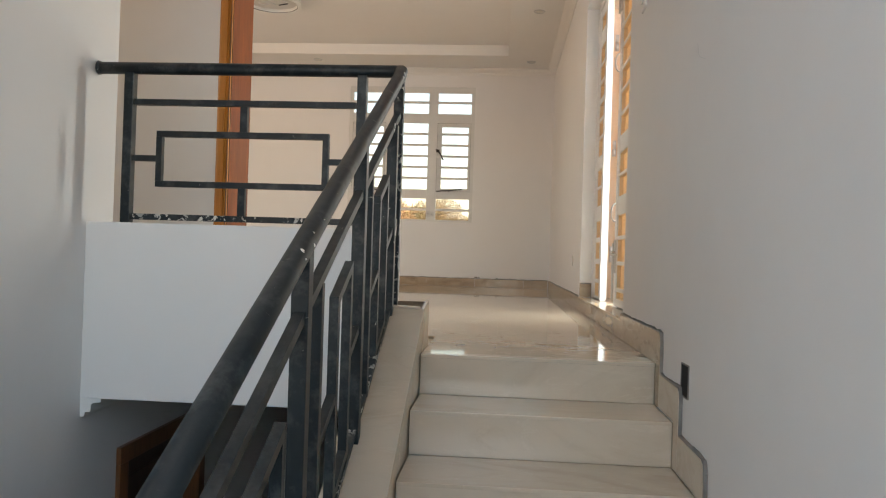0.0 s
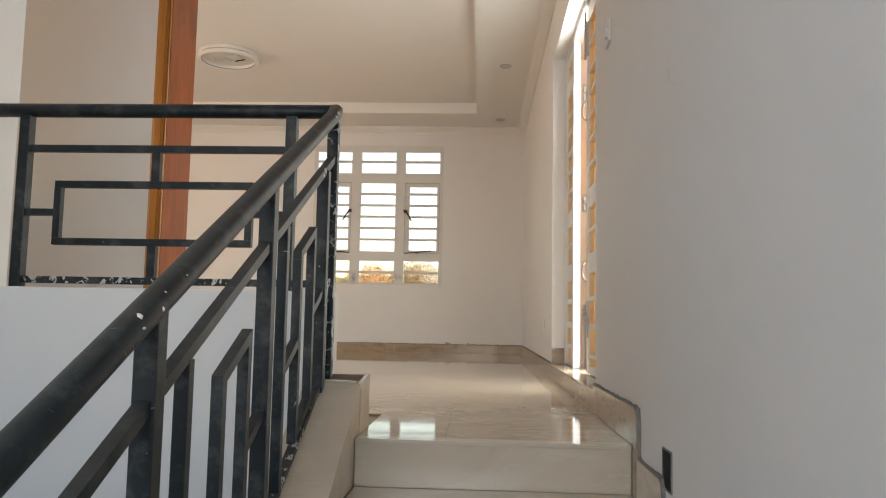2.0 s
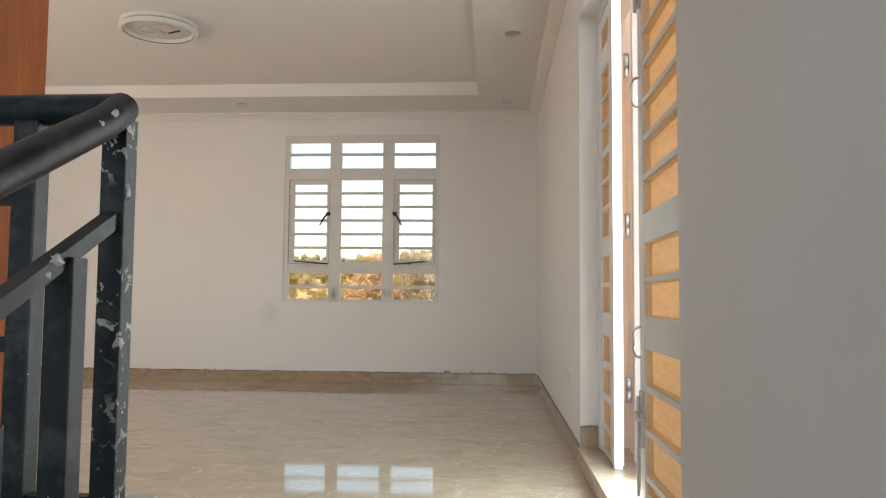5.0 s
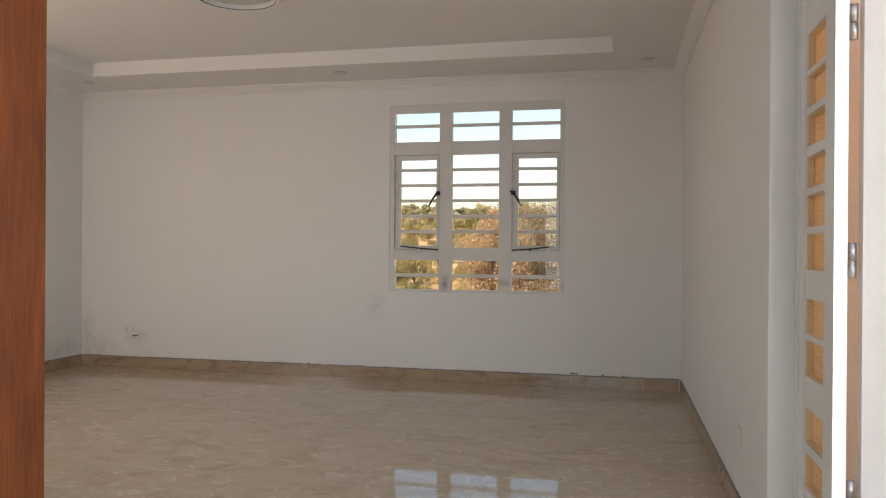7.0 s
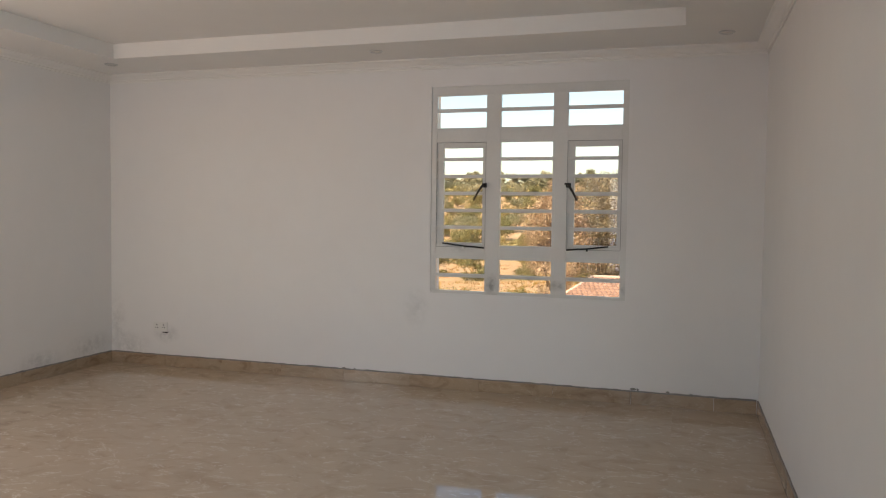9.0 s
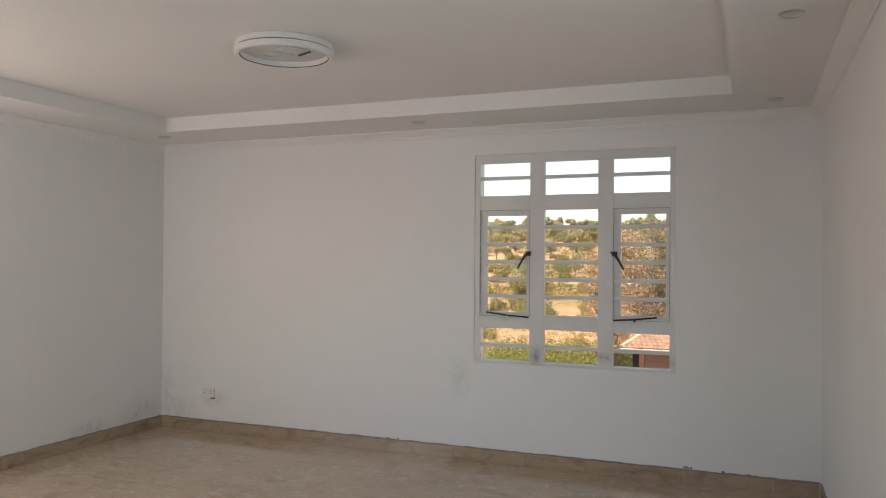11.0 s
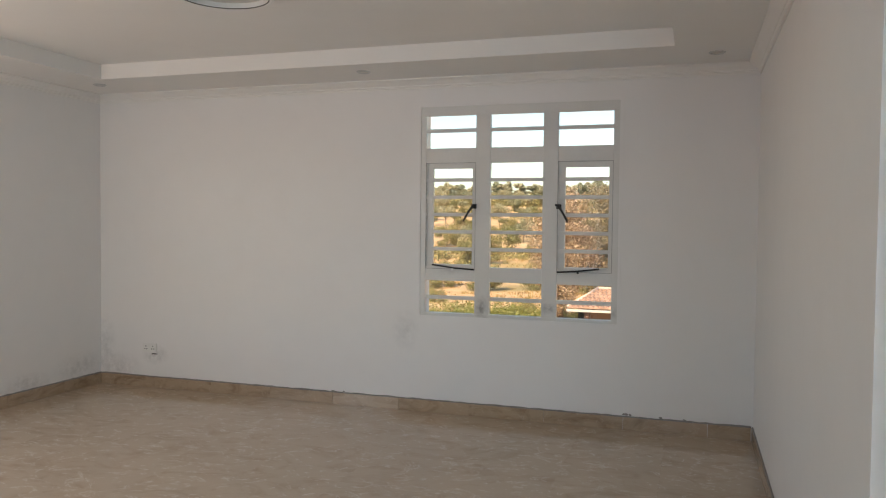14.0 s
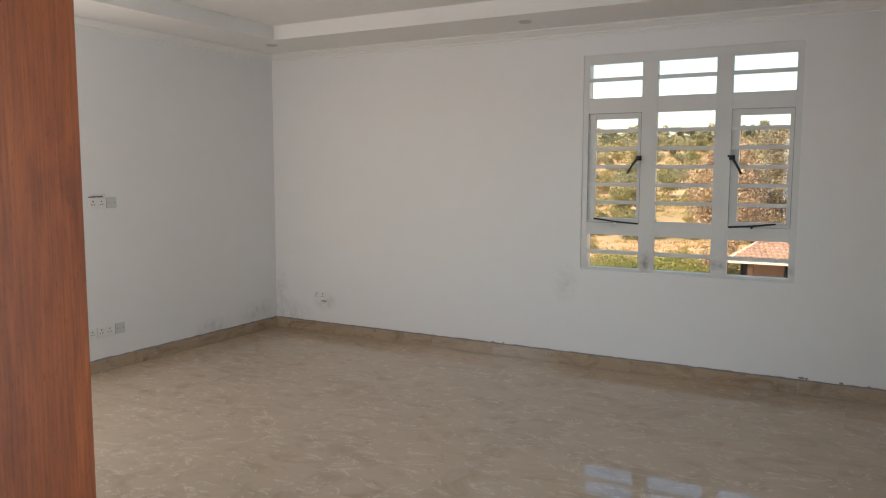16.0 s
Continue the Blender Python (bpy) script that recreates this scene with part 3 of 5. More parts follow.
def skirting():
    """Tile strips, each cut to its length, with a rough cement line on top."""
    h, d = 0.097, 0.012

    def run(name, axis, fixed, a, b, out, z=0.0, n_len=0.6, mat=SKIRT_TILE):
        sk = root(name, (0, 0, 0), label="brown marble-look tile skirting with a rough cement top edge", category="skirting", kind="structure")
        u = a
        while u < b - 0.01:
            v = min(u + n_len, b)
            dims = (u, v - 0.002, min(fixed, fixed + out * d), max(fixed, fixed + out * d)) if axis == "x" else (min(fixed, fixed + out * d), max(fixed, fixed + out * d), u, v - 0.002)
            part("tile", boxed(*dims, z + 0.001, z + h, bevel=0.0015), mat, sk)
            u = v
        # cement bead with an uneven height
        bm = bmesh.new()
        n = max(2, int((b - a) / 0.05))
        rng = random.Random(int(a * 100 + fixed * 10))
        lo, hi = [], []
        for i in range(n + 1):
            w = a + (b - a) * i / n
            zz = z + h + 0.004 + rng.random() * 0.006
            pts = [(w, fixed + out * d * 0.9, z + h), (w, fixed + out * d * 0.5, zz), (w, fixed + out * 0.0005, zz + 0.003)]
            lo.append([bm.verts.new(p if axis == "x" else (p[1], p[0], p[2])) for p in pts])
        for p, q in zip(lo, lo[1:]):
            for j in range(2):
                bm.faces.new((p[j], q[j], q[j + 1], p[j + 1]))
        bmesh.ops.recalc_face_normals(bm, faces=bm.faces)
        part("cement_edge", bm, CEMENT, sk, "rough grey cement edge")

    run("baseboard_north", "x", NORTH, WEST + 0.013, EAST - 0.013, -1)
    run("baseboard_west", "y", WEST, PART_N, NORTH, 1)
    run("baseboard_east", "y", EAST, DOOR_Y1 + 0.004, NORTH, -1)
    run("baseboard_partition", "x", PART_S, -3.6, JAMB - 0.08, -1)
    run("baseboard_reveal", "x", DOOR_Y1, EAST + 0.0, EAST + 0.087, -1, DOOR_Z0)
    # stepped strips beside the flight
    sk = root("baseboard_stairs", (EAST, 2.0, -0.4), label="stepped cream tile skirting with ragged cement gaps", category="skirting", kind="structure")
    for k in range(0, 8):
        yk, zk = TOP - GOING * k, -RISE * k
        yb = DOOR_Y0 - 0.002 if k == 0 else TOP - GOING * (k - 1) - 0.072
        ya = yk - 0.07
        t = zk + 0.12
        foot = zk - RISE + 0.001
        part("tile", prism(bmesh.new(), [(ya, foot), (yk - 0.001, foot), (yk - 0.001, zk + 0.002), (yb, zk + 0.002), (yb, t), (ya + 0.03, t), (ya + 0.008, t - 0.008), (ya, t - 0.03)], "x", EAST - 0.013, EAST - 0.001), STAIR_TILE if k else SKIRT_TILE, sk)
        rng = random.Random(k + 3)
        n = 26 if k == 0 else 9
        rag = [(ya - 0.001, foot + 0.10)] + [(ya - 0.006 - rng.random() * 0.009, foot + 0.10 + (t - 0.03 - foot - 0.10) * i / 5) for i in range(6)]
        rag += [(ya + 0.002, t + 0.004)] + [(ya + 0.02 + (yb - ya - 0.03) * i / n, t + 0.003 + rng.random() * 0.007) for i in range(n + 1)] + [(yb, t)]
        rag += [(ya + 0.03, t), (ya + 0.008, t - 0.008), (ya, t - 0.03)]
        part("cement_edge", prism(bmesh.new(), rag, "x", EAST - 0.011, EAST - 0.0005), CEMENT, sk, "rough grey cement edge")
    # tiled sill under the grille door
    si = root("door_sill", (EAST, 4.9, 0), label="raised door sill clad in beige marble tiles", category="sill", kind="structure")
    for a, b in ((DOOR_Y0 + 0.001, 4.47), (4.472, 5.07), (5.072, 5.67), (5.672, DOOR_Y1 - 0.001)):
        part("tile", boxed(EAST - 0.012, EAST + 0.234, a, b, 0.085, DOOR_Z0, bevel=0.0015), FLOOR_TILE, si)
        part("tile", boxed(EAST - 0.012, EAST - 0.001, a, b, 0.001, 0.084, bevel=0.001), SKIRT_TILE, si)
    part("bed", boxed(EAST, EAST + 0.234, DOOR_Y0 + 0.001, DOOR_Y1 - 0.001, 0.0005, 0.0845), CEMENT, si)


def balustrade():
    ba = root("stair_balustrade", (-0.34, 3.19, 0.47), label="dark painted steel balustrade splashed with white paint", category="railing")
    X, Y, Z = -0.335, 3.19, 1.117
    sl = 0.492
    rail = lambda y: Z - sl * (3.190 - min(y, 3.190))
    R, H = 0.0255, X + 0.007
    corner = [(H - 0.10, Y, Z), (H - 0.045, Y, Z), (H - 0.014, Y - 0.006, Z - 0.001), (H, Y - 0.03, Z - 0.006), (H, Y - 0.08, rail(Y - 0.08))]
    part("handrail", tube(bmesh.new(), [(WELL + 0.014, Y, Z), (WELL + 0.3, Y, Z), *corner, (H, 2.4, rail(2.4)), (H, 1.5, rail(1.5)), (H, 0.62, rail(0.62))], R, 16), STEEL, ba, smooth=True)
    hw = 0.0195

    def up(name, x, y, z0, z1, w=hw, wy=None):
        part(name, boxed(x - w, x + w, y - (wy or w), y + (wy or w), z0, z1, bevel=0.003), SPLASHED if y > 3.1 and x > -0.4 else STEEL, ba)

    def across(name, x0, x1, y, z, w=0.0125):
        part(name, boxed(x0, x1, y - w, y + w, z - w, z + w, bevel=0.002), SPLASHED if name == "bottom_rail" else STEEL, ba)

    def sloped(name, y0, y1, drop, w=0.013, wx=0.0125):
        part(name, prism(bmesh.new(), [(y0, rail(y0) - drop - w), (y1, rail(y1) - drop - w), (y1, rail(y1) - drop + w), (y0, rail(y0) - drop + w)], "x", X - wx, X + wx), SPLASHED if name == "bottom_rail" else STEEL, ba)

    # level bay on the parapet
    for x in (-1.471, -0.49):
        up("post", x, Y, 0.47, Z - 0.02)
    across("mid_rail", -1.448, -0.513, Y, 0.975)
    across("bottom_rail", -1.448, X - 0.02, Y, 0.497)
    x0, x1, z0, z1 = -1.348, -0.621, 0.623, 0.856
    for z in (z0 + 0.0125, z1 - 0.0125):
        across("frame_bar", x0, x1, Y, z)
    for x in (x0 + 0.0125, x1 - 0.0125):
        part("frame_bar", boxed(x - 0.0125, x + 0.0125, Y - 0.0125, Y + 0.0125, z0 + 0.025, z1 - 0.025), STEEL, ba)
    part("tie", boxed(-0.995, -0.965, Y - 0.0115, Y + 0.0115, z1, 0.9625), STEEL, ba)
    part("tie", boxed(-0.995, -0.965, Y - 0.0115, Y + 0.0115, 0.5095, z0), STEEL, ba)
    part("tie", boxed(-1.4485, x0, Y - 0.0115, Y + 0.0115, 0.729, 0.753), STEEL, ba)
    part("tie", boxed(x1, -0.5125, Y - 0.0115, Y + 0.0115, 0.729, 0.753), STEEL, ba)
    # sloping bays beside the steps
    kerb = lambda y: 0.164 + 0.522 * (min(y, 3.10) - 3.071)
    posts = [1.06, 1.737, 2.39, 3.035]
    stiles, frames = [0.58, 1.235, 1.886, 2.545], [(0.757, 0.947), (1.411, 1.602), (2.063, 2.253), (2.70, 2.893)]
    for y in posts:
        # the last one stops under the mid rail, close to the corner post
        up("post", X, y, kerb(y) - 0.02, rail(y) - (0.012 if y < 3 else 0.17))
    up("post", X, 3.172, kerb(3.165) - 0.02, Z - 0.02)
    for a, b, c, (u0, u1) in zip([0.50] + posts, posts, stiles, frames):
        sloped("mid_rail", a + 0.0195, b - 0.0195 if b < 3 else 3.152, 0.163)
        sloped("bottom_rail", a + 0.0195, b - 0.0195, 0.880, 0.010)
        up("stile", X, c, kerb(c) + 0.02, rail(c) - 0.1755, 0.0135)
        w = 0.0125
        sloped("frame_bar", u0, u1, 0.318, 0.0125, 0.0125)
        sloped("frame_bar", u0 + 2 * w, u1 - 2 * w, 0.839, 0.0125, 0.0125)
        for y in (u0 + w, u1 - w):
            part("frame_bar", prism(bmesh.new(), [(y - w, rail(y - w) - 0.854), (y + w, rail(y + w) - 0.854), (y + w, rail(y + w) - 0.3308), (y - w, rail(y - w) - 0.3308)], "x", X - 0.0125, X + 0.0125), STEEL, ba)
        sloped("tie", c + 0.0135, u0, 0.57, 0.0125, 0.0118)
        sloped("tie", u1, b - 0.0195, 0.57, 0.0125, 0.0118)
    # blobs of white wall paint dried on the handrail
    for y, up_by, sx, sz in ((1.642, 0.026, 0.012, 0.008), (1.636, 0.004, 0.006, 0.003), (1.724, 0.021, 0.005, 0.004), (1.701, 0.002, 0.0025, 0.006), (1.80, 0.012, 0.002, 0.0025)):
        out = Vector((0.02, 0, up_by)).normalized() * (R - 0.0005)
        bm = bmesh.new()
        bmesh.ops.create_icosphere(bm, subdivisions=2, radius=1.0)
        for v in bm.verts:
            k = 0.75 + 0.5 * noise.noise(v.co * 1.7 + Vector((y * 9, 0, 0)))
            v.co = Vector((v.co.x * 0.003, v.co.y * sx * k, v.co.z * sz * k))
        bmesh.ops.rotate(bm, verts=bm.verts, cent=(0, 0, 0), matrix=Matrix.Rotation(-math.atan2(out.z, out.x), 3, "Y"))
        bmesh.ops.translate(bm, verts=bm.verts, vec=(H + out.x, y, rail(y) + out.z))
        part("paint_blob", bm, PLASTIC, ba, "dried white paint", True)
    # wall paint smeared over the corner post, the mid rail and the turn of the handrail
    rng = random.Random(12)
    smears = [(X + 0.0195, 3.158 + rng.uniform(0, 0.028), 0.22 + 0.30 * rng.random(), 0.003, 0.012, 0.035) for k in range(9)]
    smears += [(X + 0.0195, 3.165, 0.98, 0.002, 0.009, 0.016), (X + 0.0125, 2.99, rail(2.99) - 0.155, 0.003, 0.016, 0.010), (X + 0.0125, 2.97, rail(2.97) - 0.166, 0.002, 0.008, 0.006)]
    smears += [(H + 0.021, 3.10, rail(3.10) + 0.013, 0.003, 0.010, 0.012), (H + 0.022, 3.06, rail(3.06) + 0.010, 0.003, 0.008, 0.007), (X + 0.0195, 3.045, 0.47, 0.003, 0.012, 0.03)]
    for k, (px, py, pz, tx, ty, tz) in enumerate(smears):
        bm = bmesh.new()
        bmesh.ops.create_icosphere(bm, subdivisions=3, radius=1.0)
        for v in bm.verts:
            r = 0.7 + 0.9 * noise.noise(v.co * 2.3 + Vector((k * 5.1, 0, 0)))
            v.co = Vector((px + v.co.x * tx, py + v.co.y * ty * r, pz + v.co.z * tz * r))
        part("paint_smear", bm, PLASTIC, ba, "dried white paint", True)
    # wall end: blob of filler
    part("wall_fixing", lathe(bmesh.new(), [(0.024, 0), (0.031, 0.005), (0.029, 0.012), (0.027, 0.018)], (WELL + 0.001, Y, Z), 9, Matrix.Rotation(math.pi / 2, 3, "Y")), SPLASHED, ba, "paint-smeared rail end")


def timber_lining():
    dl = root("door_1", (JAMB, PART_S, 0), label="varnished timber lining of the wide room opening", category="door frame", kind="structure")
    part("jamb_lining", boxed(JAMB - 0.024, JAMB, PART_S - 0.002, PART_N + 0.004, 0.001, HEAD, bevel=0.003), WOOD_RED, dl, "reddish varnished timber lining")
    part("head_lining", boxed(JAMB - 0.024, EAST - 0.001, PART_S - 0.002, PART_N + 0.004, HEAD, HEAD + 0.024, bevel=0.003), WOOD_RED, dl)
    y1 = PART_S - 0.0025
    prof = [(JAMB - 0.078, y1), (JAMB - 0.078, y1 - 0.014), (JAMB - 0.066, y1 - 0.02), (JAMB - 0.03, y1 - 0.02), (JAMB - 0.026, y1 - 0.012), (JAMB - 0.018, y1 - 0.018), (JAMB - 0.01, y1 - 0.012), (JAMB - 0.004, y1 - 0.016), (JAMB - 0.001, y1 - 0.008), (JAMB - 0.001, y1)]
    part("architrave", prism(bmesh.new(), prof, "z", 0.001, HEAD + 0.08), WOOD_GOLD, dl, "golden moulded architrave")
    # Thin raised brown strips paint the shade of the grooves here.
    for dx in (0.0, 0.012):
        part("bead", boxed(JAMB - 0.010 + dx, JAMB - 0.005 + dx, y1 - 0.021 + dx * 0.4, y1 - 0.0145, 0.002, HEAD + 0.001, bevel=0.001), BROWN_WOOD, dl, "dark strip painting the groove's shade beside the lining")
    part("head_architrave", boxed(JAMB, EAST - 0.001, y1 - 0.018, y1, HEAD + 0.002, HEAD + 0.08, bevel=0.004), WOOD_GOLD, dl)
    # door below, in the hall under the landing
    lo = root("door_2", (WELL, 3.98, LOW), label="brown timber door frame in the hall below", category="door frame", kind="structure")
    z = -0.545
    for a, b in ((3.465, 3.545), (4.405, 4.485)):
        part("jamb", boxed(WELL - 0.12, WELL + 0.022, a, b, LOW, z - 0.08, bevel=0.006), BROWN_WOOD, lo)
    part("head", boxed(WELL - 0.12, WELL + 0.022, 3.465, 4.485, z - 0.08, z, bevel=0.006), BROWN_WOOD, lo)
    # Dark leaf and panel are added to paint the darkness of the doorway.
    leaf = part("leaf", boxed(WELL - 0.11, WELL - 0.07, 3.546, 4.404, LOW + 0.01, z - 0.081), DARK_WOOD, lo, "dark leaf added to fill the unlit doorway")
    part("panel", boxed(WELL - 0.072, WELL - 0.062, 3.66, 4.29, LOW + 1.2, z - 0.2, bevel=0.004), DARK_WOOD, leaf)


def far_window():
    w = root("window_1", ((WIN_X0 + WIN_X1) / 2, NORTH, WIN_Z0), label="white steel casement window with burglar bars", category="window", kind="structure")
    y0, y1 = NORTH + 0.0025, NORTH + 0.0375
    cols = ((-1.804, -1.391), (-1.272, -0.855), (-0.738, -0.325))
    zt0, zt1, zm0, zm1, zb0, zb1 = 2.135, 2.394, 1.190, 2.015, 0.815, 1.075
    s = WINDOW_STEEL
    part("window_frame", boxed(WIN_X0, WIN_X1, y0, y1, zt1, WIN_Z1, bevel=0.003), s, w)
    part("window_frame", boxed(WIN_X0, WIN_X1, y0, y1, WIN_Z0, zb0, bevel=0.003), s, w)
    part("window_frame", boxed(WIN_X0, cols[0][0], y0, y1, zb0, zt1, bevel=0.003), s, w)
    part("window_frame", boxed(cols[2][1], WIN_X1, y0, y1, zb0, zt1, bevel=0.003), s, w)
    for a, b in ((cols[0][1], cols[1][0]), (cols[1][1], cols[2][0])):
        part("mullion", boxed(a, b, y0 - 0.002, y1 + 0.004, zb0, zt1, bevel=0.004), s, w)
    for c in cols:
        for a, b in ((zm1, zt0), (zb1, zm0)):
            part("transom", boxed(c[0], c[1], y0, y1, a, b, bevel=0.003), s, w)
    # bars and panes of the fixed lights
    for c in cols:
        for z in (2.275, 0.940):
            part("bar", boxed(c[0], c[1], y0 + 0.004, y0 + 0.018, z - 0.015, z + 0.015, bevel=0.002), s, w)
        part("pane", boxed(c[0], c[1], y0 + 0.022, y0 + 0.026, zt0, zt1), CLEAR, w)
        part("pane", boxed(c[0], c[1], y0 + 0.022, y0 + 0.026, zb0, zb1), CLEAR, w)
    part("pane", boxed(*cols[1], y0 + 0.022, y0 + 0.026, zm0, zm1), CLEAR, w)
    step = (zm1 - zm0) / 6
    for c in cols:
        for i in range(1, 6):
            z = zm0 + step * i + 0.004
            part("bar", boxed(c[0], c[1], y0 - 0.002, y0 + 0.014, z - 0.014, z + 0.014, bevel=0.002), s, w)
    for n, c in ((0, cols[0]), (1, cols[2])):
        sash = part("sash", boxed(c[0] - 0.004, c[0] + 0.055, y0 + 0.016, y0 + 0.046, zm0 - 0.016, zm1 + 0.004, bevel=0.003), s, w, "opening casement sash")
        part("sash_rail", boxed(c[1] - 0.030, c[1] + 0.004, y0 + 0.016, y0 + 0.046, zm0 - 0.016, zm1 + 0.004, bevel=0.003), s, sash)
        part("sash_rail", boxed(c[0] + 0.055, c[1] - 0.030, y0 + 0.018, y0 + 0.046, zm0 - 0.016, zm0 + 0.018, bevel=0.003), s, sash)
        part("sash_rail", boxed(c[0] + 0.055, c[1] - 0.030, y0 + 0.018, y0 + 0.046, zm1 - 0.042, zm1 + 0.004, bevel=0.003), s, sash)
        part("pane", boxed(c[0] + 0.055, c[1] - 0.030, y0 + 0.030, y0 + 0.034, zm0 + 0.018, zm1 - 0.042), CLEAR, sash)
        # grey strips paint the shade of the gap round the casement
        for d in ((c[0] - 0.002, c[0] + 0.002, zm0 - 0.018, zm1 + 0.004), (c[1] - 0.002, c[1] + 0.002, zm0 - 0.018, zm1 + 0.004), (c[0] + 0.002, c[1] - 0.002, zm1, zm1 + 0.004), (c[0] + 0.002, c[1] - 0.002, zm0 - 0.020, zm0 - 0.016)):
            part("seal", boxed(d[0], d[1], y0 - 0.0035, y0 + 0.001, d[2], d[3]), GAP_SHADE, sash, "grey strip painting the shaded gap round the casement")
        # lever handle on the side towards the middle, stay at the foot
        hx, dirn = ((c[1] - 0.01, -1) if n == 0 else (c[0] + 0.01, 1))
        hz = 1.672
        h = part("handle", boxed(hx - 0.02, hx + 0.02, y0 - 0.012, y0 + 0.004, hz - 0.018, hz + 0.018, bevel=0.004), BLACK_METAL, w, "black casement lever")
        part("lever", tube(bmesh.new(), [(hx + dirn * -0.025, y0 - 0.03, hz + 0.012), (hx, y0 - 0.034, hz + 0.006), (hx + dirn * 0.035, y0 - 0.045, hz - 0.045), (hx + dirn * 0.075, y0 - 0.05, hz - 0.118)], [0.008, 0.011, 0.009, 0.008], 8), BLACK_METAL, h, smooth=True)
        xa, xb = (c[0] + 0.06, c[1] - 0.004) if n == 0 else (c[1] - 0.09, c[0] + 0.004)
        part("stay", tube(bmesh.new(), [(xa, y0 - 0.012, zm0 + 0.012), ((xa + xb) / 2, y0 - 0.022, zm0 - 0.008), (xb, y0 - 0.012, zm0 - 0.020)], 0.008, 8, 0.8), BLACK_METAL, w, "black peg stay", True)
        part("stay_peg", boxed((xa + xb) / 2 - 0.006, (xa + xb) / 2 + 0.006, y0 - 0.03, y0 - 0.001, zm0 - 0.028, zm0 - 0.012), BLACK_METAL if n else WHITE_STEEL, w)
    # plaster lip round the opening
    e = 0.022
    for d in ((WIN_X0 - e, WIN_X0, WIN_Z0 - e, WIN_Z1 + e), (WIN_X1, WIN_X1 + e, WIN_Z0 - e, WIN_Z1 + e), (WIN_X0, WIN_X1, WIN_Z1, WIN_Z1 + e), (WIN_X0, WIN_X1, WIN_Z0 - e, WIN_Z0)):
        part("trim", boxed(d[0], d[1], NORTH - 0.004, NORTH + 0.002, d[2], d[3]), PAINT, w)
    part("window_sill", boxed(WIN_X0 - 0.0, WIN_X1, NORTH - 0.006, y0, WIN_Z0 - 0.003, WIN_Z0 + 0.006, bevel=0.002), PAINT, w)
    part("window_sill", boxed(WIN_X0 - 0.05, WIN_X1 + 0.05, NORTH + 0.060, NORTH + 0.28, WIN_Z0 - 0.03, WIN_Z0 + 0.004), OUT_WALL, w)
    # Frame round the added opening for the room's fill lamp.
    ww = root("window_3", (WEST - 0.1, 6.1, 0.75), label="added unseen white steel window in the west wall", category="window", kind="structure")
    for d in ((5.1, 5.14, 0.75, 2.45), (7.06, 7.1, 0.75, 2.45), (5.14, 7.06, 0.75, 0.79), (5.14, 7.06, 2.41, 2.45)):
        part("window_frame", boxed(WEST - 0.05, WEST - 0.01, *d), WHITE_STEEL, ww)
    # Frame of the added partition opening, where the back fill sits.
    pw = root("window_5", (-4.42, PART_S + 0.1, 0.75), label="added unseen white steel window in the partition", category="window", kind="structure")
    for d in ((-4.92, -4.88, 0.75, 2.45), (-3.96, -3.92, 0.75, 2.45), (-4.88, -3.96, 0.75, 0.79), (-4.88, -3.96, 2.41, 2.45)):
        part("window_frame", boxed(d[0], d[1], PART_S + 0.08, PART_S + 0.12, d[2], d[3]), WHITE_STEEL, pw)
    # Frame of the unseen side opening added for the stair fill.
    ew = root("window_4", (EAST + 0.1, -0.45, 0.1), label="added unseen white steel window beside the stairs", category="window", kind="structure")
    for d in ((-1.15, -1.11, 0.1, 1.9), (0.21, 0.25, 0.1, 1.9), (-1.11, 0.21, 0.1, 0.14), (-1.11, 0.21, 1.86, 1.9)):
        part("window_frame", boxed(EAST + 0.005, EAST + 0.04, *d), WHITE_STEEL, ew)
    # stair window behind
    sw = root("window_2", (-0.45, -1.4, 0.2), label="plain white steel stair window", category="window", kind="structure")
    for d in ((-1.45, -1.41, 0.2, 2.3), (0.51, 0.55, 0.2, 2.3), (-1.41, 0.51, 0.2, 0.24), (-1.41, 0.51, 2.26, 2.3)):
        part("window_frame", boxed(d[0], d[1], -1.345, -1.305, d[2], d[3]), WHITE_STEEL, sw)


# heights of the panes, foot and head
LEAF_PANES = [(0.145, 0.190), (0.211, 0.349), (0.371, 0.503), (0.523, 0.650), (0.762, 0.885), (0.903, 1.025), (1.130, 1.252), (1.272, 1.392), (1.412, 1.530), (1.550, 1.668), (1.688, 1.794), (1.812, 1.950), (1.970, 2.10)]
SIDE_PANES = [(0.120, 0.215), (0.240, 0.350), (0.384, 0.503), (0.536, 0.655), (0.762, 0.887), (0.905, 1.027), (1.122, 1.246), (1.268, 1.378), (1.400, 1.507), (1.542, 1.650), (1.674, 1.785), (1.802, 1.925), (2.040, 2.14)]


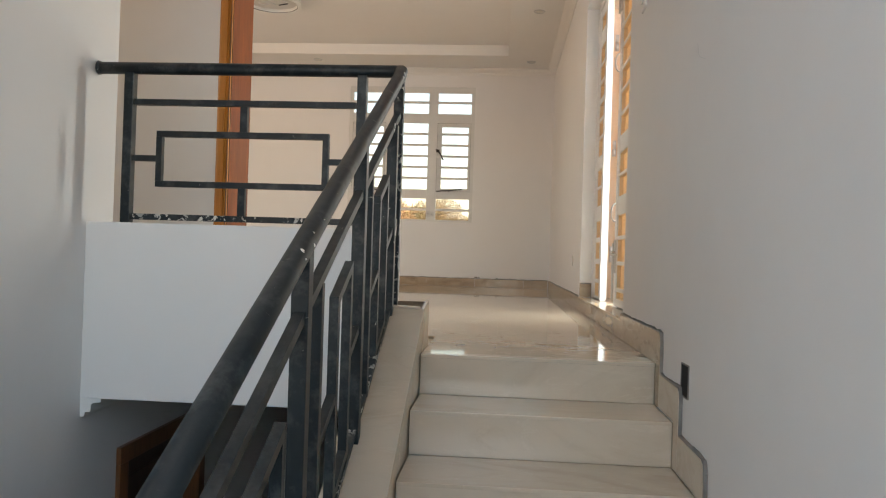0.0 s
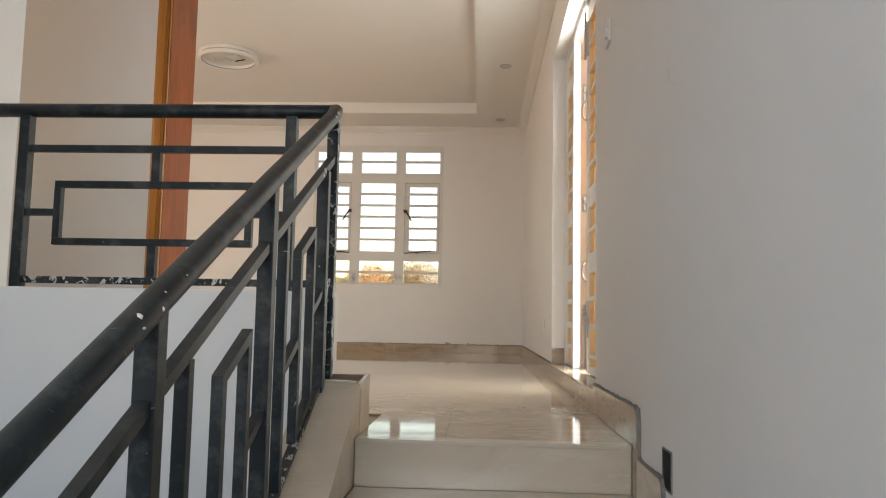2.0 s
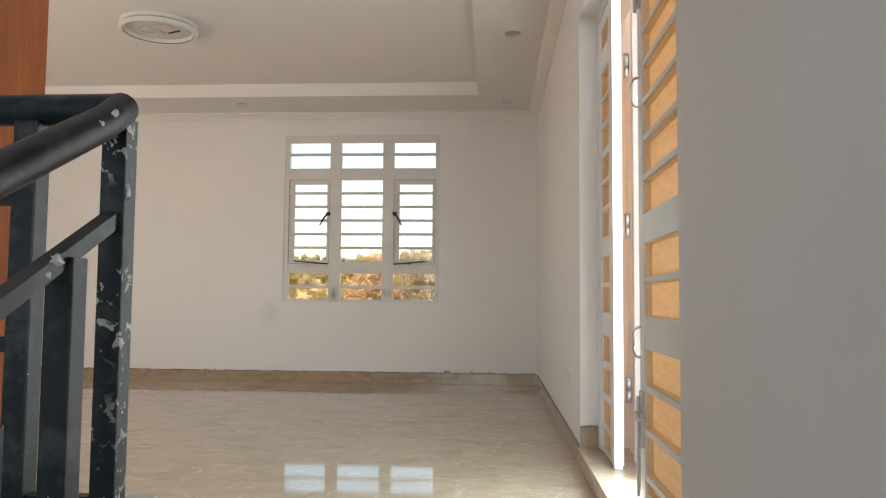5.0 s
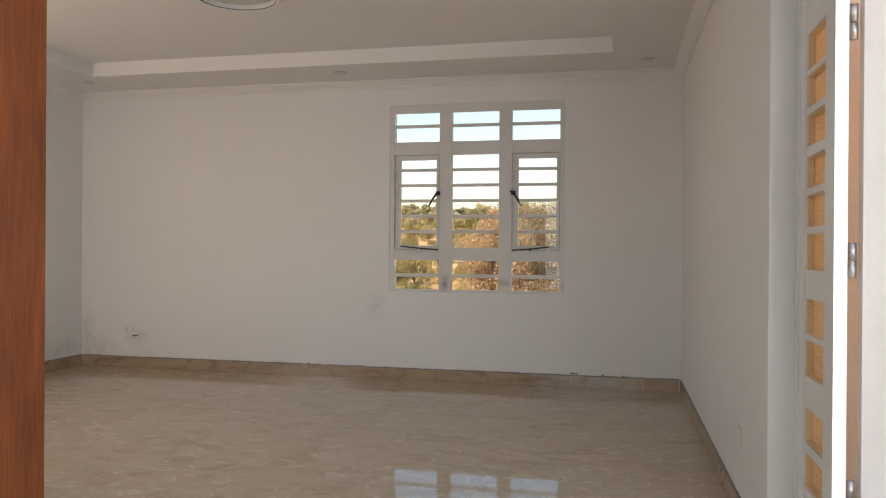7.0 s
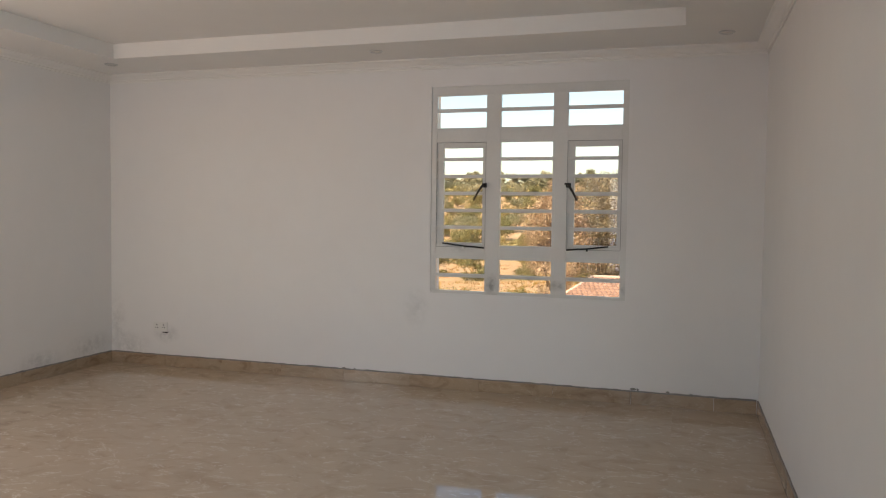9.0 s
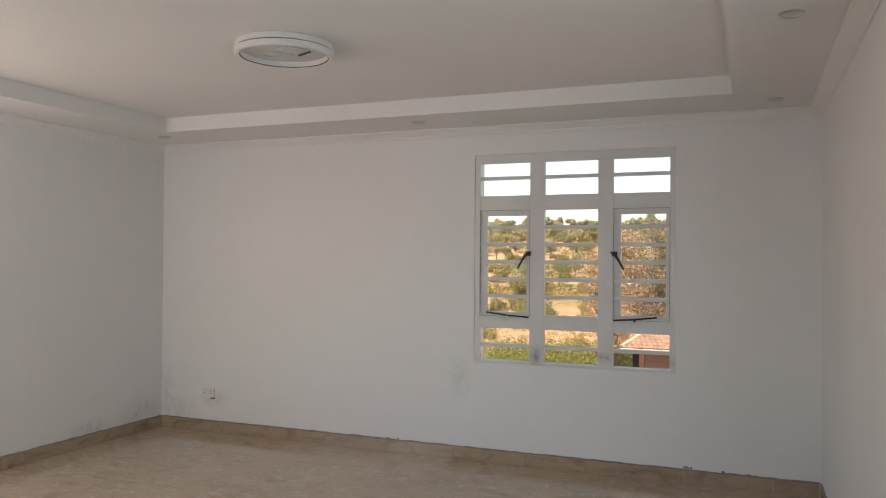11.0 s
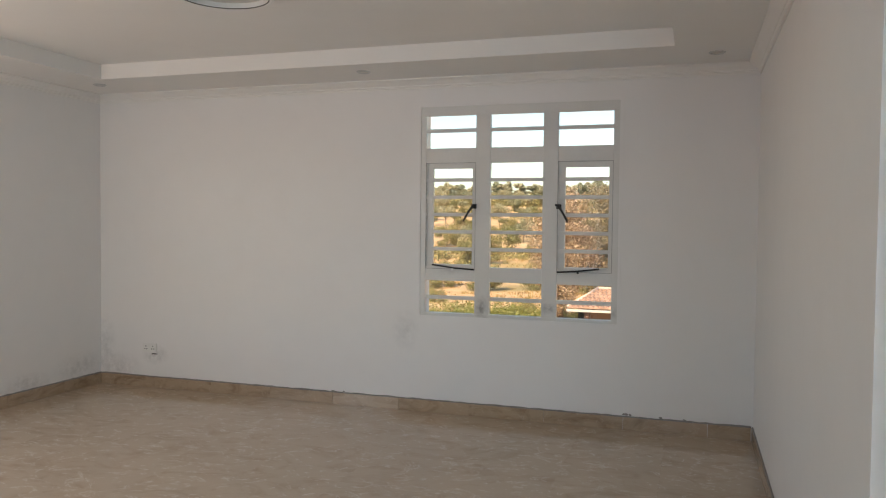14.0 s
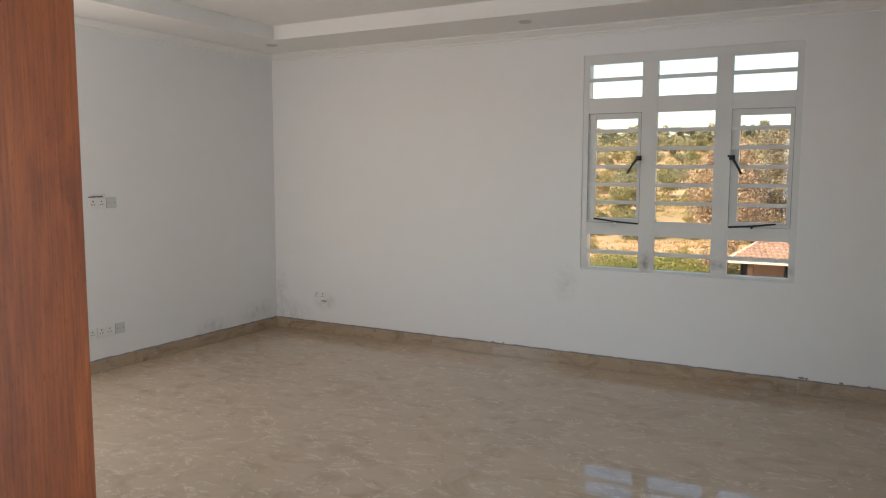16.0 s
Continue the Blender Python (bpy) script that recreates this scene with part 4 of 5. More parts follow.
def grille_leaf(name, y0, y1, x0, label, panes_from=0.08, far_stile=0.075, openings=LEAF_PANES):
    """A steel leaf of small golden panes, built in the wall's plane: y0..y1 wide, x0 its room face."""
    lf = root(name, (x0, y0, DOOR_Z0), label=label, category="door", group="steel grille doors with golden panes", kind="structure")
    d = 0.045
    z0, z1 = DOOR_Z0 + 0.006, DOOR_Z1 - 0.05
    a, b = y0 + panes_from, y1 - far_stile
    part("stile", boxed(x0, x0 + d, y0, a, z0, z1, bevel=0.003), WHITE_STEEL, lf)
    part("stile", boxed(x0, x0 + d, b, y1, z0, z1, bevel=0.003), WHITE_STEEL, lf)
    last = z0
    for p, q in openings + [(z1, z1)]:
        part("rail", boxed(x0 + 0.002, x0 + d - 0.002, a, b, last, p, bevel=0.002), WHITE_STEEL, lf)
        last = q
    for p, q in openings:
        pane = part("pane", boxed(x0 + 0.030, x0 + 0.035, a, b, p, q), AMBER, lf)
        bm, w = bmesh.new(), 0.004
        box(bm, x0 + 0.008, x0 + 0.0295, a + 0.0005, a + w, p + 0.0005, q - 0.0005)
        box(bm, x0 + 0.008, x0 + 0.0295, b - w, b - 0.0005, p + 0.0005, q - 0.0005)
        box(bm, x0 + 0.008, x0 + 0.0295, a + w, b - w, p + 0.0005, p + w)
        box(bm, x0 + 0.008, x0 + 0.0295, a + w, b - w, q - w, q - 0.0005)
        part("bead", bm, BEAD, pane, "pale golden glazing bead")
    return lf


def grille_door():
    fr = root("door_3", (EAST + 0.12, 4.9, DOOR_Z0), label="white steel frame of the balcony door", category="door frame", kind="structure")
    x0 = 0.775
    for a, b in ((DOOR_Y0 + 0.001, DOOR_Y0 + 0.05), (DOOR_Y1 - 0.05, DOOR_Y1 - 0.001)):
        part("post", boxed(x0, x0 + 0.06, a, b, DOOR_Z0 + 0.001, DOOR_Z1 - 0.001, bevel=0.003), WHITE_STEEL, fr)
    part("head", boxed(x0, x0 + 0.06, DOOR_Y0 + 0.05, DOOR_Y1 - 0.05, DOOR_Z1 - 0.045, DOOR_Z1 - 0.001, bevel=0.003), WHITE_STEEL, fr)
    part("mullion", boxed(x0, x0 + 0.036, 5.40, 5.438, DOOR_Z0 + 0.001, DOOR_Z1 - 0.046, bevel=0.003), WHITE_STEEL, fr)
    part("mullion", boxed(x0, x0 + 0.075, 4.155, 4.193, DOOR_Z0 + 0.001, DOOR_Z1 - 0.046, bevel=0.003), WHITE_STEEL, fr)
    grille_leaf("door_side_panel", 5.44, 5.849, x0 + 0.004, "fixed white steel panel of small golden panes", 0.085, 0.075, SIDE_PANES)
    grille_leaf("door_side_panel", DOOR_Y0 + 0.052, 4.153, x0 + 0.004, "narrow fixed white steel panel of golden panes", 0.05, 0.10, SIDE_PANES)
    near = grille_leaf("grille_door", 4.195, 4.875, x0 + 0.014, "closed white steel door leaf with golden panes", 0.075)
    for z in (1.59, 0.67):
        arc = [(x0 + 0.016 - 0.032 * math.sin(math.pi * k / 10) ** 0.7, 4.852, z + 0.056 * math.cos(math.pi * k / 10)) for k in range(11)]
        part("pull_handle", tube(bmesh.new(), arc, 0.0052, 8), CHROME, near, "bent steel pull handle", True)
    bolt = part("bolt", boxed(x0 + 0.002, x0 + 0.013, 4.80, 4.84, 0.30, 0.50, bevel=0.003), GREY_PLASTIC, near, "steel tower bolt with a hasp")
    part("bolt_rod", tube(bmesh.new(), [(x0 - 0.004, 4.82, 0.13), (x0 - 0.004, 4.82, 0.48)], 0.007, 8), GREY_PLASTIC, bolt, smooth=True)
    part("hasp", tube(bmesh.new(), [(x0 + 0.004, 4.80, 0.43), (x0 - 0.022, 4.79, 0.425), (x0 - 0.022, 4.74, 0.41), (x0 + 0.008, 4.73, 0.41)], 0.007, 8), GREY_PLASTIC, bolt, smooth=True)
    tb = part("bolt", boxed(x0 + 0.002, x0 + 0.013, 4.80, 4.84, 1.90, 2.10, bevel=0.003), GREY_PLASTIC, near, "steel tower bolt")
    part("bolt_rod", tube(bmesh.new(), [(x0 - 0.004, 4.82, 1.88), (x0 - 0.004, 4.82, 2.16)], 0.007, 8), GREY_PLASTIC, tb, smooth=True)
    # the other leaf stands open at a right angle, out on the balcony
    far = grille_leaf("grille_door", 0.0, 0.68, 0.0, "open white steel door leaf with golden panes", 0.11)
    far.matrix_basis = pose(0.885, 5.555, DOOR_Z0, 0, 0, -90)
    for z in (0.42, 1.16, 1.90):
        h = part("hinge", tube(bmesh.new(), [(0.862, 5.535, z - 0.055), (0.862, 5.535, z - 0.002)], 0.013, 10), CHROME, fr, "bare steel barrel hinge", True)
        part("hinge_pin", tube(bmesh.new(), [(0.862, 5.535, z + 0.002), (0.862, 5.535, z + 0.055)], 0.013, 10), CHROME, h, smooth=True)
    part("outer_reveal", boxed(0.838, EAST + 0.236, DOOR_Y1 - 0.012, DOOR_Y1 - 0.0005, DOOR_Z0 + 0.001, DOOR_Z1 - 0.001), PEACH, fr, "peach painted outer reveal")
    part("outer_pier", boxed(EAST + 0.237, 1.12, DOOR_Y1 - 0.012, 6.3, 0.031, DOOR_Z1 + 0.3), PEACH, fr, "peach painted outer pier")


def fittings():
    def lamp(x, y):
        cl = root("ceiling_light", (x, y, TRAY), label="round white ringed ceiling light, unlit", category="ceiling light")
        part("base", lathe(bmesh.new(), [(0.255, 0.0), (0.268, -0.003), (0.270, -0.030), (0.264, -0.034), (0.255, -0.034)], (x, y, TRAY), 64), PLASTIC, cl)
        part("ring", lathe(bmesh.new(), [(0.264, -0.037), (0.2725, -0.041), (0.2735, -0.062), (0.266, -0.070), (0.250, -0.071), (0.240, -0.064), (0.236, -0.034), (0.250, -0.034)], (x, y, TRAY), 64, ring=True), PLASTIC, cl)
        part("trim_ring", lathe(bmesh.new(), [(0.2645, -0.0345), (0.2655, -0.0365), (0.2615, -0.0365), (0.2615, -0.0345)], (x, y, TRAY), 64, ring=True), DARK_HOLE, cl, "thin dark line")
        part("inner_line", lathe(bmesh.new(), [(0.2395, -0.0635), (0.2415, -0.0655), (0.2435, -0.0675), (0.2405, -0.0655)], (x, y, TRAY), 64, ring=True), BLACK_METAL, cl, "thin dark inner line")
        part("diffuser", lathe(bmesh.new(), [(0.2355, -0.030), (0.2355, -0.036), (0.20, -0.039), (0.001, -0.041)], (x, y, TRAY), 64), SHADE, cl, "milky diffuser")
        for ang in (45, 135, 225, 315):
            c = Vector((x + 0.06 + 0.075 * math.cos(radians(ang + 20)), y - 0.01 + 0.075 * math.sin(radians(ang + 20)), TRAY - 0.044))
            bm = boxed(-0.055, 0.055, -0.006, 0.006, -0.004, 0.004, bevel=0.002)
            bmesh.ops.transform(bm, matrix=Matrix.Translation(c) @ Matrix.Rotation(radians(ang + 110), 4, "Z"), verts=bm.verts)
            part("motif_bar", bm, BLACK_METAL if ang == 45 else GREY_PLASTIC, cl)
        ring = [(x - 0.09 + 0.05 * math.cos(a), y + 0.02 + 0.05 * math.sin(a), TRAY - 0.044) for a in (2 * math.pi * k / 24 for k in range(25))]
        part("motif_ring", tube(bmesh.new(), ring, 0.005, 6), GREY_PLASTIC, cl, smooth=True)

    lamp(-2.183, 7.345)
    for x, y in ((0.38, 9.185), (0.385, 7.32), (-2.175, 9.185), (-4.60, 9.12), (0.385, 5.45)):
        dl = root("downlight", (x, y, SOFFIT), label="small recessed downlight with a pale rim", category="downlight", group="downlights in the ceiling border")
        part("rim", lathe(bmesh.new(), [(0.055, 0.0), (0.055, -0.003), (0.046, -0.009), (0.038, -0.006), (0.036, 0.0)], (x, y, SOFFIT), 32, ring=True), CHROME, dl)
        part("lens", lathe(bmesh.new(), [(0.035, -0.001), (0.035, -0.003), (0.001, -0.004)], (x, y, SOFFIT), 24), SHADE, dl)

    def plate(name, label, cat, wall, u, z, w, gangs, h=0.086, tilt=0.0, mat=None):
        """A wall plate on the west or east (u is y) or north (u is x) wall."""
        m = {"north": pose(u, NORTH, z), "west": pose(WEST, u, z, 0, 0, 90), "east": pose(EAST, u, z, 0, 0, -90)}[wall]
        ob = root(name, (0, 0, 0), label=label, category=cat)
        ob.matrix_basis = m @ pose(0, 0, 0, 0, tilt, 0)
        mat = mat or PLASTIC

        def loc(nm, bm, mt, par=ob):
            o = new(nm, meshed(nm, bm, mt))
            o.parent = par
            return o

        loc("plate", boxed(-w / 2, w / 2, -0.010, -0.0005, -h / 2, h / 2, bevel=0.004), mat)
        for sx in ((-0.03, 0.03) if mat is GREY_PLASTIC else ()):
            loc("screw", lathe(bmesh.new(), [(0.0035, 0.0), (0.0035, -0.0012), (0.0005, -0.0016)], (sx, -0.010, 0.0), 10, Matrix.Rotation(-math.pi / 2, 3, "X")), BLACK_METAL)
        for gx in gangs:
            for kx, kz, kw, kh in ((0, 0.016, 0.008, 0.011), (-0.011, -0.008, 0.009, 0.006), (0.011, -0.008, 0.009, 0.006)):
                loc("pin_slot", boxed(gx + kx - kw / 2, gx + kx + kw / 2, -0.0112, -0.0098, kz - kh / 2, kz + kh / 2), DARK_HOLE)
            loc("rocker", boxed(gx * 0.35 - 0.006, gx * 0.35 + 0.006, -0.0145, -0.0098, 0.012, 0.030, bevel=0.002), mat)
        return ob

    plate("wall_socket", "white twin wall socket above the skirting", "socket", "north", -4.48, 0.363, 0.148, (-0.037, 0.037))
    chip = boxed(-4.46, -4.40, NORTH - 0.003, NORTH + 0.002, 0.306, 0.314)
    thing("plaster_gap", chip, DARK_HOLE, "dark gap under the twin wall socket", "gap")
    plate("wall_socket", "white twin wall socket at shoulder height", "socket", "west", 7.585, 1.318, 0.148, (-0.037, 0.037))
    plate("outlet_plate", "pale grey blank outlet beside the socket", "outlet", "west", 7.712, 1.322, 0.088, (), mat=GREY_PLASTIC)
    plate("wall_socket", "white twin wall socket low on the wall", "socket", "west", 7.61, 0.318, 0.148, (-0.037, 0.037))
    plate("outlet_plate", "pale grey blank outlet beside the socket", "outlet", "west", 7.745, 0.322, 0.088, (), mat=GREY_PLASTIC)
    plate("wall_socket", "white twin wall socket low on the wall", "socket", "west", 7.458, 0.315, 0.146, (-0.037, 0.037))
    thing("plaster_gap", boxed(WEST - 0.002, WEST + 0.003, 7.515, 7.640, 1.366, 1.373), DARK_HOLE, "dark gap above the twin wall socket", "gap")
    plate("outlet_plate", "white single outlet low on the wall", "outlet", "east", 6.515, 0.365, 0.088, ())
    sw = plate("light_switch", "white light switch beside the balcony door", "switch", "east", 3.475, 1.515, 0.088, (), h=0.092, tilt=-6)
    o = new("rocker", meshed("rocker", boxed(-0.012, 0.012, -0.017, -0.009, -0.02, 0.02, bevel=0.003), PLASTIC))
    o.parent = sw
    hb = root("switch_box", (EAST, 2.565, 0.0), label="empty black wiring box beside the stairs", category="wiring box")
    # A flat near-black slab stands for the dark inside of the box.
    part("recess", boxed(EAST - 0.002, EAST + 0.0015, 2.522, 2.612, -0.046, 0.052), DARK_HOLE, hb)
    for d in ((2.519, 2.522, -0.049, 0.055), (2.612, 2.616, -0.030, 0.055), (2.522, 2.612, 0.052, 0.056), (2.522, 2.58, -0.050, -0.046)):
        part("rim", boxed(EAST - 0.004, EAST + 0.002, *d), CEMENT, hb)
    crack = [(EAST, y, z) for y, z in ((2.529, 1.059), (2.523, 1.040), (2.518, 1.027), (2.503, 1.012), (2.480, 1.004), (2.432, 0.987))]
    thing("wall_crack", tube(bmesh.new(), crack, 0.0009, 5), GREY_PLASTIC, "hairline grey crack in the painted wall", "crack")
    # bits of plaster knocked off above the skirting
    rng = random.Random(5)
    for x, z, s in ((-0.205, 0.118, 0.016), (-0.17, 0.116, 0.011), (0.05, 0.112, 0.010), (0.22, 0.112, 0.009), (-2.62, 0.108, 0.011), (-2.52, 0.11, 0.008)):
        bm = bmesh.new()
        bmesh.ops.create_icosphere(bm, subdivisions=1, radius=s, matrix=Matrix.Translation((x, NORTH - 0.002, z)) @ Matrix.Diagonal((1.4, 0.35, 0.7, 1)))
        for v in bm.verts:
            v.co += Vector((rng.uniform(-1, 1), 0, rng.uniform(-1, 1))) * s * 0.3
        thing("plaster_chip", bm, CEMENT, "grey chipped plaster above the skirting", "plaster chip", group="chips in the plaster")


def balcony():
    bm = boxed(EAST + 0.236, 3.4, 0.5, 9.8, -0.2, 0.03)
    thing("balcony_floor", bm, OUT_WALL, "pale balcony floor outside the grille door", "balcony", kind="structure")
    bm = bmesh.new()
    box(bm, 3.25, 3.4, 0.5, 9.8, 0.03, 1.0)
    box(bm, EAST + 0.236, 3.25, 9.65, 9.8, 0.03, 1.0)
    thing("balcony_parapet", bm, OUT_WALL, "pale rendered balcony parapet", "parapet", kind="structure")
    ea = root("eaves", (2.3, 5.4, 2.9), label="brown timber eaves over the balcony", category="eaves", kind="structure")
    for i in range(9):
        part("board", boxed(2.0, 2.8, 6.0 + i * 0.28, 6.0 + i * 0.28 + 0.26, 3.2, 3.22), WOOD_RED, ea)


walls()
ceilings()
FLOOR = floors()
stairs()
skirting()
balustrade()
timber_lining()
far_window()
grille_door()
fittings()
balcony()


# ---- outside ----
def ground_z(x, y):
    """The land falls away behind the house, then climbs to a wooded crest."""
    d = y - 3.7
    pts = ((-400, -4.2), (0, -4.2), (35, -4.3), (60, -5.2), (90, -4.9), (130, -3.0), (180, 0.0), (260, 6.5), (330, 10.5), (420, 11.5), (900, 6.0), (4000, 0.0))
    for (a, za), (b, zb) in zip(pts, pts[1:]):
        if d <= b:
            z = za + (zb - za) * max(0.0, (d - a) / (b - a))
            break
    else:
        z = 0.0
    amp = min(1.0, max(0.0, (abs(d) - 20) / 60))
    return z + amp * (1.2 * noise.noise((x * 0.02, y * 0.02, 0.3)) + 0.5 * noise.noise((x * 0.07, y * 0.07, 2.1)))


def terrain():
    bm = bmesh.new()
    xs = [-1500, -600, -300, -200] + list(range(-150, 61, 6)) + [90, 150, 300, 600, 1500]
    ys = [-1500, -500, -150, -60, -20, 0] + list(range(10, 200, 6)) + list(range(200, 440, 12)) + [500, 700, 1000, 1700, 3000]
    rows = [[bm.verts.new((x, y, ground_z(x, y))) for x in xs] for y in ys]
    for a, b in zip(rows, rows[1:]):
        for i in range(len(xs) - 1):
            bm.faces.new((a[i], a[i + 1], b[i + 1], b[i]))
    thing("ground", bm, EARTH, "dry golden grassland with green patches", "ground", kind="structure", smooth=True)


def crown_mesh(seed, radius, height, base, leaves, leaf, clumps=14, flat=1.0):
    """Many small leaf blades on uneven clumps, with gaps between."""
    rng = random.Random(seed)
    centres = []
    for i in range(clumps):
        a, r = rng.uniform(0, 2 * math.pi), radius * math.sqrt(rng.random()) * 0.8
        z = base + height * (0.1 + 0.8 * rng.random() ** flat)
        squeeze = 1.0 - 0.55 * abs((z - base) / height - 0.4)
        centres.append((Vector((r * math.cos(a) * squeeze, r * math.sin(a) * squeeze, z)), radius * rng.uniform(0.25, 0.48)))
    verts, faces = [], []
    for i in range(leaves):
        c, cr = centres[rng.randrange(clumps)]
        d = Vector((rng.gauss(0, 1), rng.gauss(0, 1), rng.gauss(0, 0.75))).normalized()
        p = c + d * cr * (0.55 + 0.5 * rng.random())
        u = Vector((rng.gauss(0, 1), rng.gauss(0, 1), rng.gauss(0, 1))).normalized()
        v = u.cross(d + Vector((0.01, 0.02, 0.03))).normalized()
        s = leaf * rng.uniform(0.6, 1.4)
        k = len(verts)
        verts += [p - u * s, p + v * s * 0.45, p + u * s, p - v * s * 0.45]
        faces.append((k, k + 1, k + 2, k + 3))
    return verts, faces, centres


def tree(name, label, at, height, radius, seed, mat, leaves, leaf, trunk=0.35, group="", flat=1.0, clumps=14):
    base = height * trunk
    ob = root(name, at, label=label, category="tree", group=group)
    verts, faces, centres = crown_mesh(seed, radius, height - base, base, leaves, leaf, clumps, flat)
    rng = random.Random(seed + 99)
    bm = bmesh.new()
    r0 = height * 0.022
    lean = Vector((rng.uniform(-0.3, 0.3), rng.uniform(-0.3, 0.3), 0)) * height * 0.08
    tube(bm, [(0, 0, -0.4), (lean.x * 0.4, lean.y * 0.4, base * 0.6), (lean.x, lean.y, base * 1.15), (lean.x, lean.y, height * 0.8)], [r0 * 1.4, r0, r0 * 0.8, r0 * 0.25], 8)
    for c, cr in centres[:8]:
        tube(bm, [(lean.x * 0.8, lean.y * 0.8, base * rng.uniform(0.7, 1.1)), ((c.x + lean.x) / 2, (c.y + lean.y) / 2, (base + c.z) / 2), tuple(c)], [r0 * 0.5, r0 * 0.35, r0 * 0.1], 6)
    o = new("trunk", meshed("trunk", bm, BARK))
    o.parent = ob
    me = bpy.data.meshes.new("crown")
    me.from_pydata([tuple(v) for v in verts], [], faces)
    me.materials.append(mat)
    o = new("crown", me)
    o.parent = ob
    return ob


def blade(verts, faces, p, rng, s):
    """One lens-shaped leaf, turned at random."""
    u = Vector((rng.gauss(0, 1), rng.gauss(0, 1), rng.gauss(0, 1))).normalized()
    v = u.cross(Vector((rng.gauss(0, 1), rng.gauss(0, 1), rng.gauss(0, 1)))).normalized()
    k = len(verts)
    verts += [p - u * s, p + v * s * 0.5, p + u * s, p - v * s * 0.5]
    faces.append((k, k + 1, k + 2, k + 3))


def leaf_sheet(name, verts, faces, mat, label, category):
    me = bpy.data.meshes.new(name)
    me.from_pydata([tuple(v) for v in verts], [], faces)
    me.materials.append(mat)
    tagged(new(name, me), label, category, kind="stuff")


def planting():
    rng = random.Random(21)
    # tall half-dry trees behind the house
    tree("tree", "tall dry brown eucalyptus with a ragged crown", (-6.0, 43.0, ground_z(-6, 43)), 8.1, 2.0, 3, LEAF_DRY, 30000, 0.058, 0.12, "dry trees by the house", 0.9, 44)
    tree("tree", "tall dry brown eucalyptus with a ragged crown", (-3.9, 46.0, ground_z(-4, 46)), 8.4, 2.3, 4, LEAF_DRY, 30000, 0.058, 0.12, "dry trees by the house", 0.9, 44)
    tree("tree", "dry brown tree with a ragged crown", (-1.6, 48.0, ground_z(-1, 48)), 7.4, 2.3, 5, LEAF_DRY, 26000, 0.058, 0.15, "dry trees by the house", 0.9, 40)
    protos = [
        tree("tree", "green spreading bush tree in dry grass", (-30, 70, -60), 3.2, 2.0, 11, LEAF, 4500, 0.10, 0.12, "bush trees on the hillside"),
        tree("tree", "green spreading bush tree in dry grass", (-34, 70, -60), 3.8, 2.3, 12, LEAF, 4500, 0.11, 0.2, "bush trees on the hillside", 0.6),
        tree("tree", "dark green flat-topped thorn tree", (-38, 70, -60), 4.6, 2.8, 13, LEAF_HAZED, 4500, 0.12, 0.4, "bush trees on the hillside", 0.5),
        tree("tree", "low green shrub in dry grass", (-42, 70, -60), 1.5, 1.4, 14, LEAF, 4000, 0.055, 0.05, "bush trees on the hillside"),
    ]
    used = [False] * 4
    spots = []
    for d, cnt, kinds in ((48, 3, (3,)), (60, 3, (3,)), (74, 5, (0, 3)), (88, 4, (0, 3)), (106, 6, (0, 1)), (128, 8, (0, 1, 2)), (152, 12, (0, 1, 2)), (182, 18, (0, 1, 2)), (220, 22, (0, 1, 2)), (262, 26, (1, 2)), (305, 30, (1, 2))):
        for i in range(cnt):
            sx = -0.40 + 0.38 * (i + rng.random()) / cnt
            if d < 70 and sx > -0.20:
                continue
            dd = d * rng.uniform(0.93, 1.07)
            spots.append((0.2 + sx * dd, 3.7 + dd, rng.choice(kinds)))
    for x, y, k in spots:
        s = rng.uniform(0.75, 1.3)
        m = pose(x, y, ground_z(x, y) - 0.1, 0, 0, rng.uniform(0, 360)) @ Matrix.Scale(1, 4)
        ob = protos[k] if not used[k] else copy_thing(protos[k], m)
        ob.matrix_basis = m
        ob.scale = (s, s, s * rng.uniform(0.85, 1.1))
        used[k] = True
    # crest trees against the sky
    for sx, h in ((-0.275, 9.5), (-0.20, 7.5), (-0.172, 10.0), (-0.165, 8.5), (-0.13, 9.0), (-0.115, 10.5), (-0.33, 8.0), (-0.305, 8.5), (-0.29, 7.0), (-0.235, 6.0), (-0.09, 8.0)):
        x, y = 0.2 + sx * 320, 324 + rng.uniform(-8, 8)
        tree("tree", "dark tree standing on the hill crest", (x, y, ground_z(x, y) - 0.2), h, h * 0.30, int(sx * -1000), LEAF_HAZED, 700, 0.42, 0.3, "trees on the crest", 0.6, 9)
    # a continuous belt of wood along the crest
    crest = [tree("tree", "dark green tree in the wood on the crest", (0.2 - 0.36 * 315 + 6 * k, 319, ground_z(0.2 - 0.36 * 315 + 6 * k, 319) - 0.2), 6.5 + k, 2.6, 70 + k, LEAF_HAZED, 900, 0.36, 0.15, "wood along the crest", 0.7, 12) for k in range(3)]
    for i in range(66):
        x, y = 0.2 + (-0.36 + 0.33 * (i + rng.random()) / 66) * 315, 316 + rng.uniform(-14, 10)
        m = pose(x, y, ground_z(x, y) - 0.3, 0, 0, rng.uniform(0, 360))
        ob = copy_thing(crest[i % 3], m)
        ob.matrix_basis = m
        s = rng.uniform(0.7, 1.25)
        ob.scale = (s * 1.15, s * 1.15, s)
    # thicket on the hillside
    verts, faces = [], []
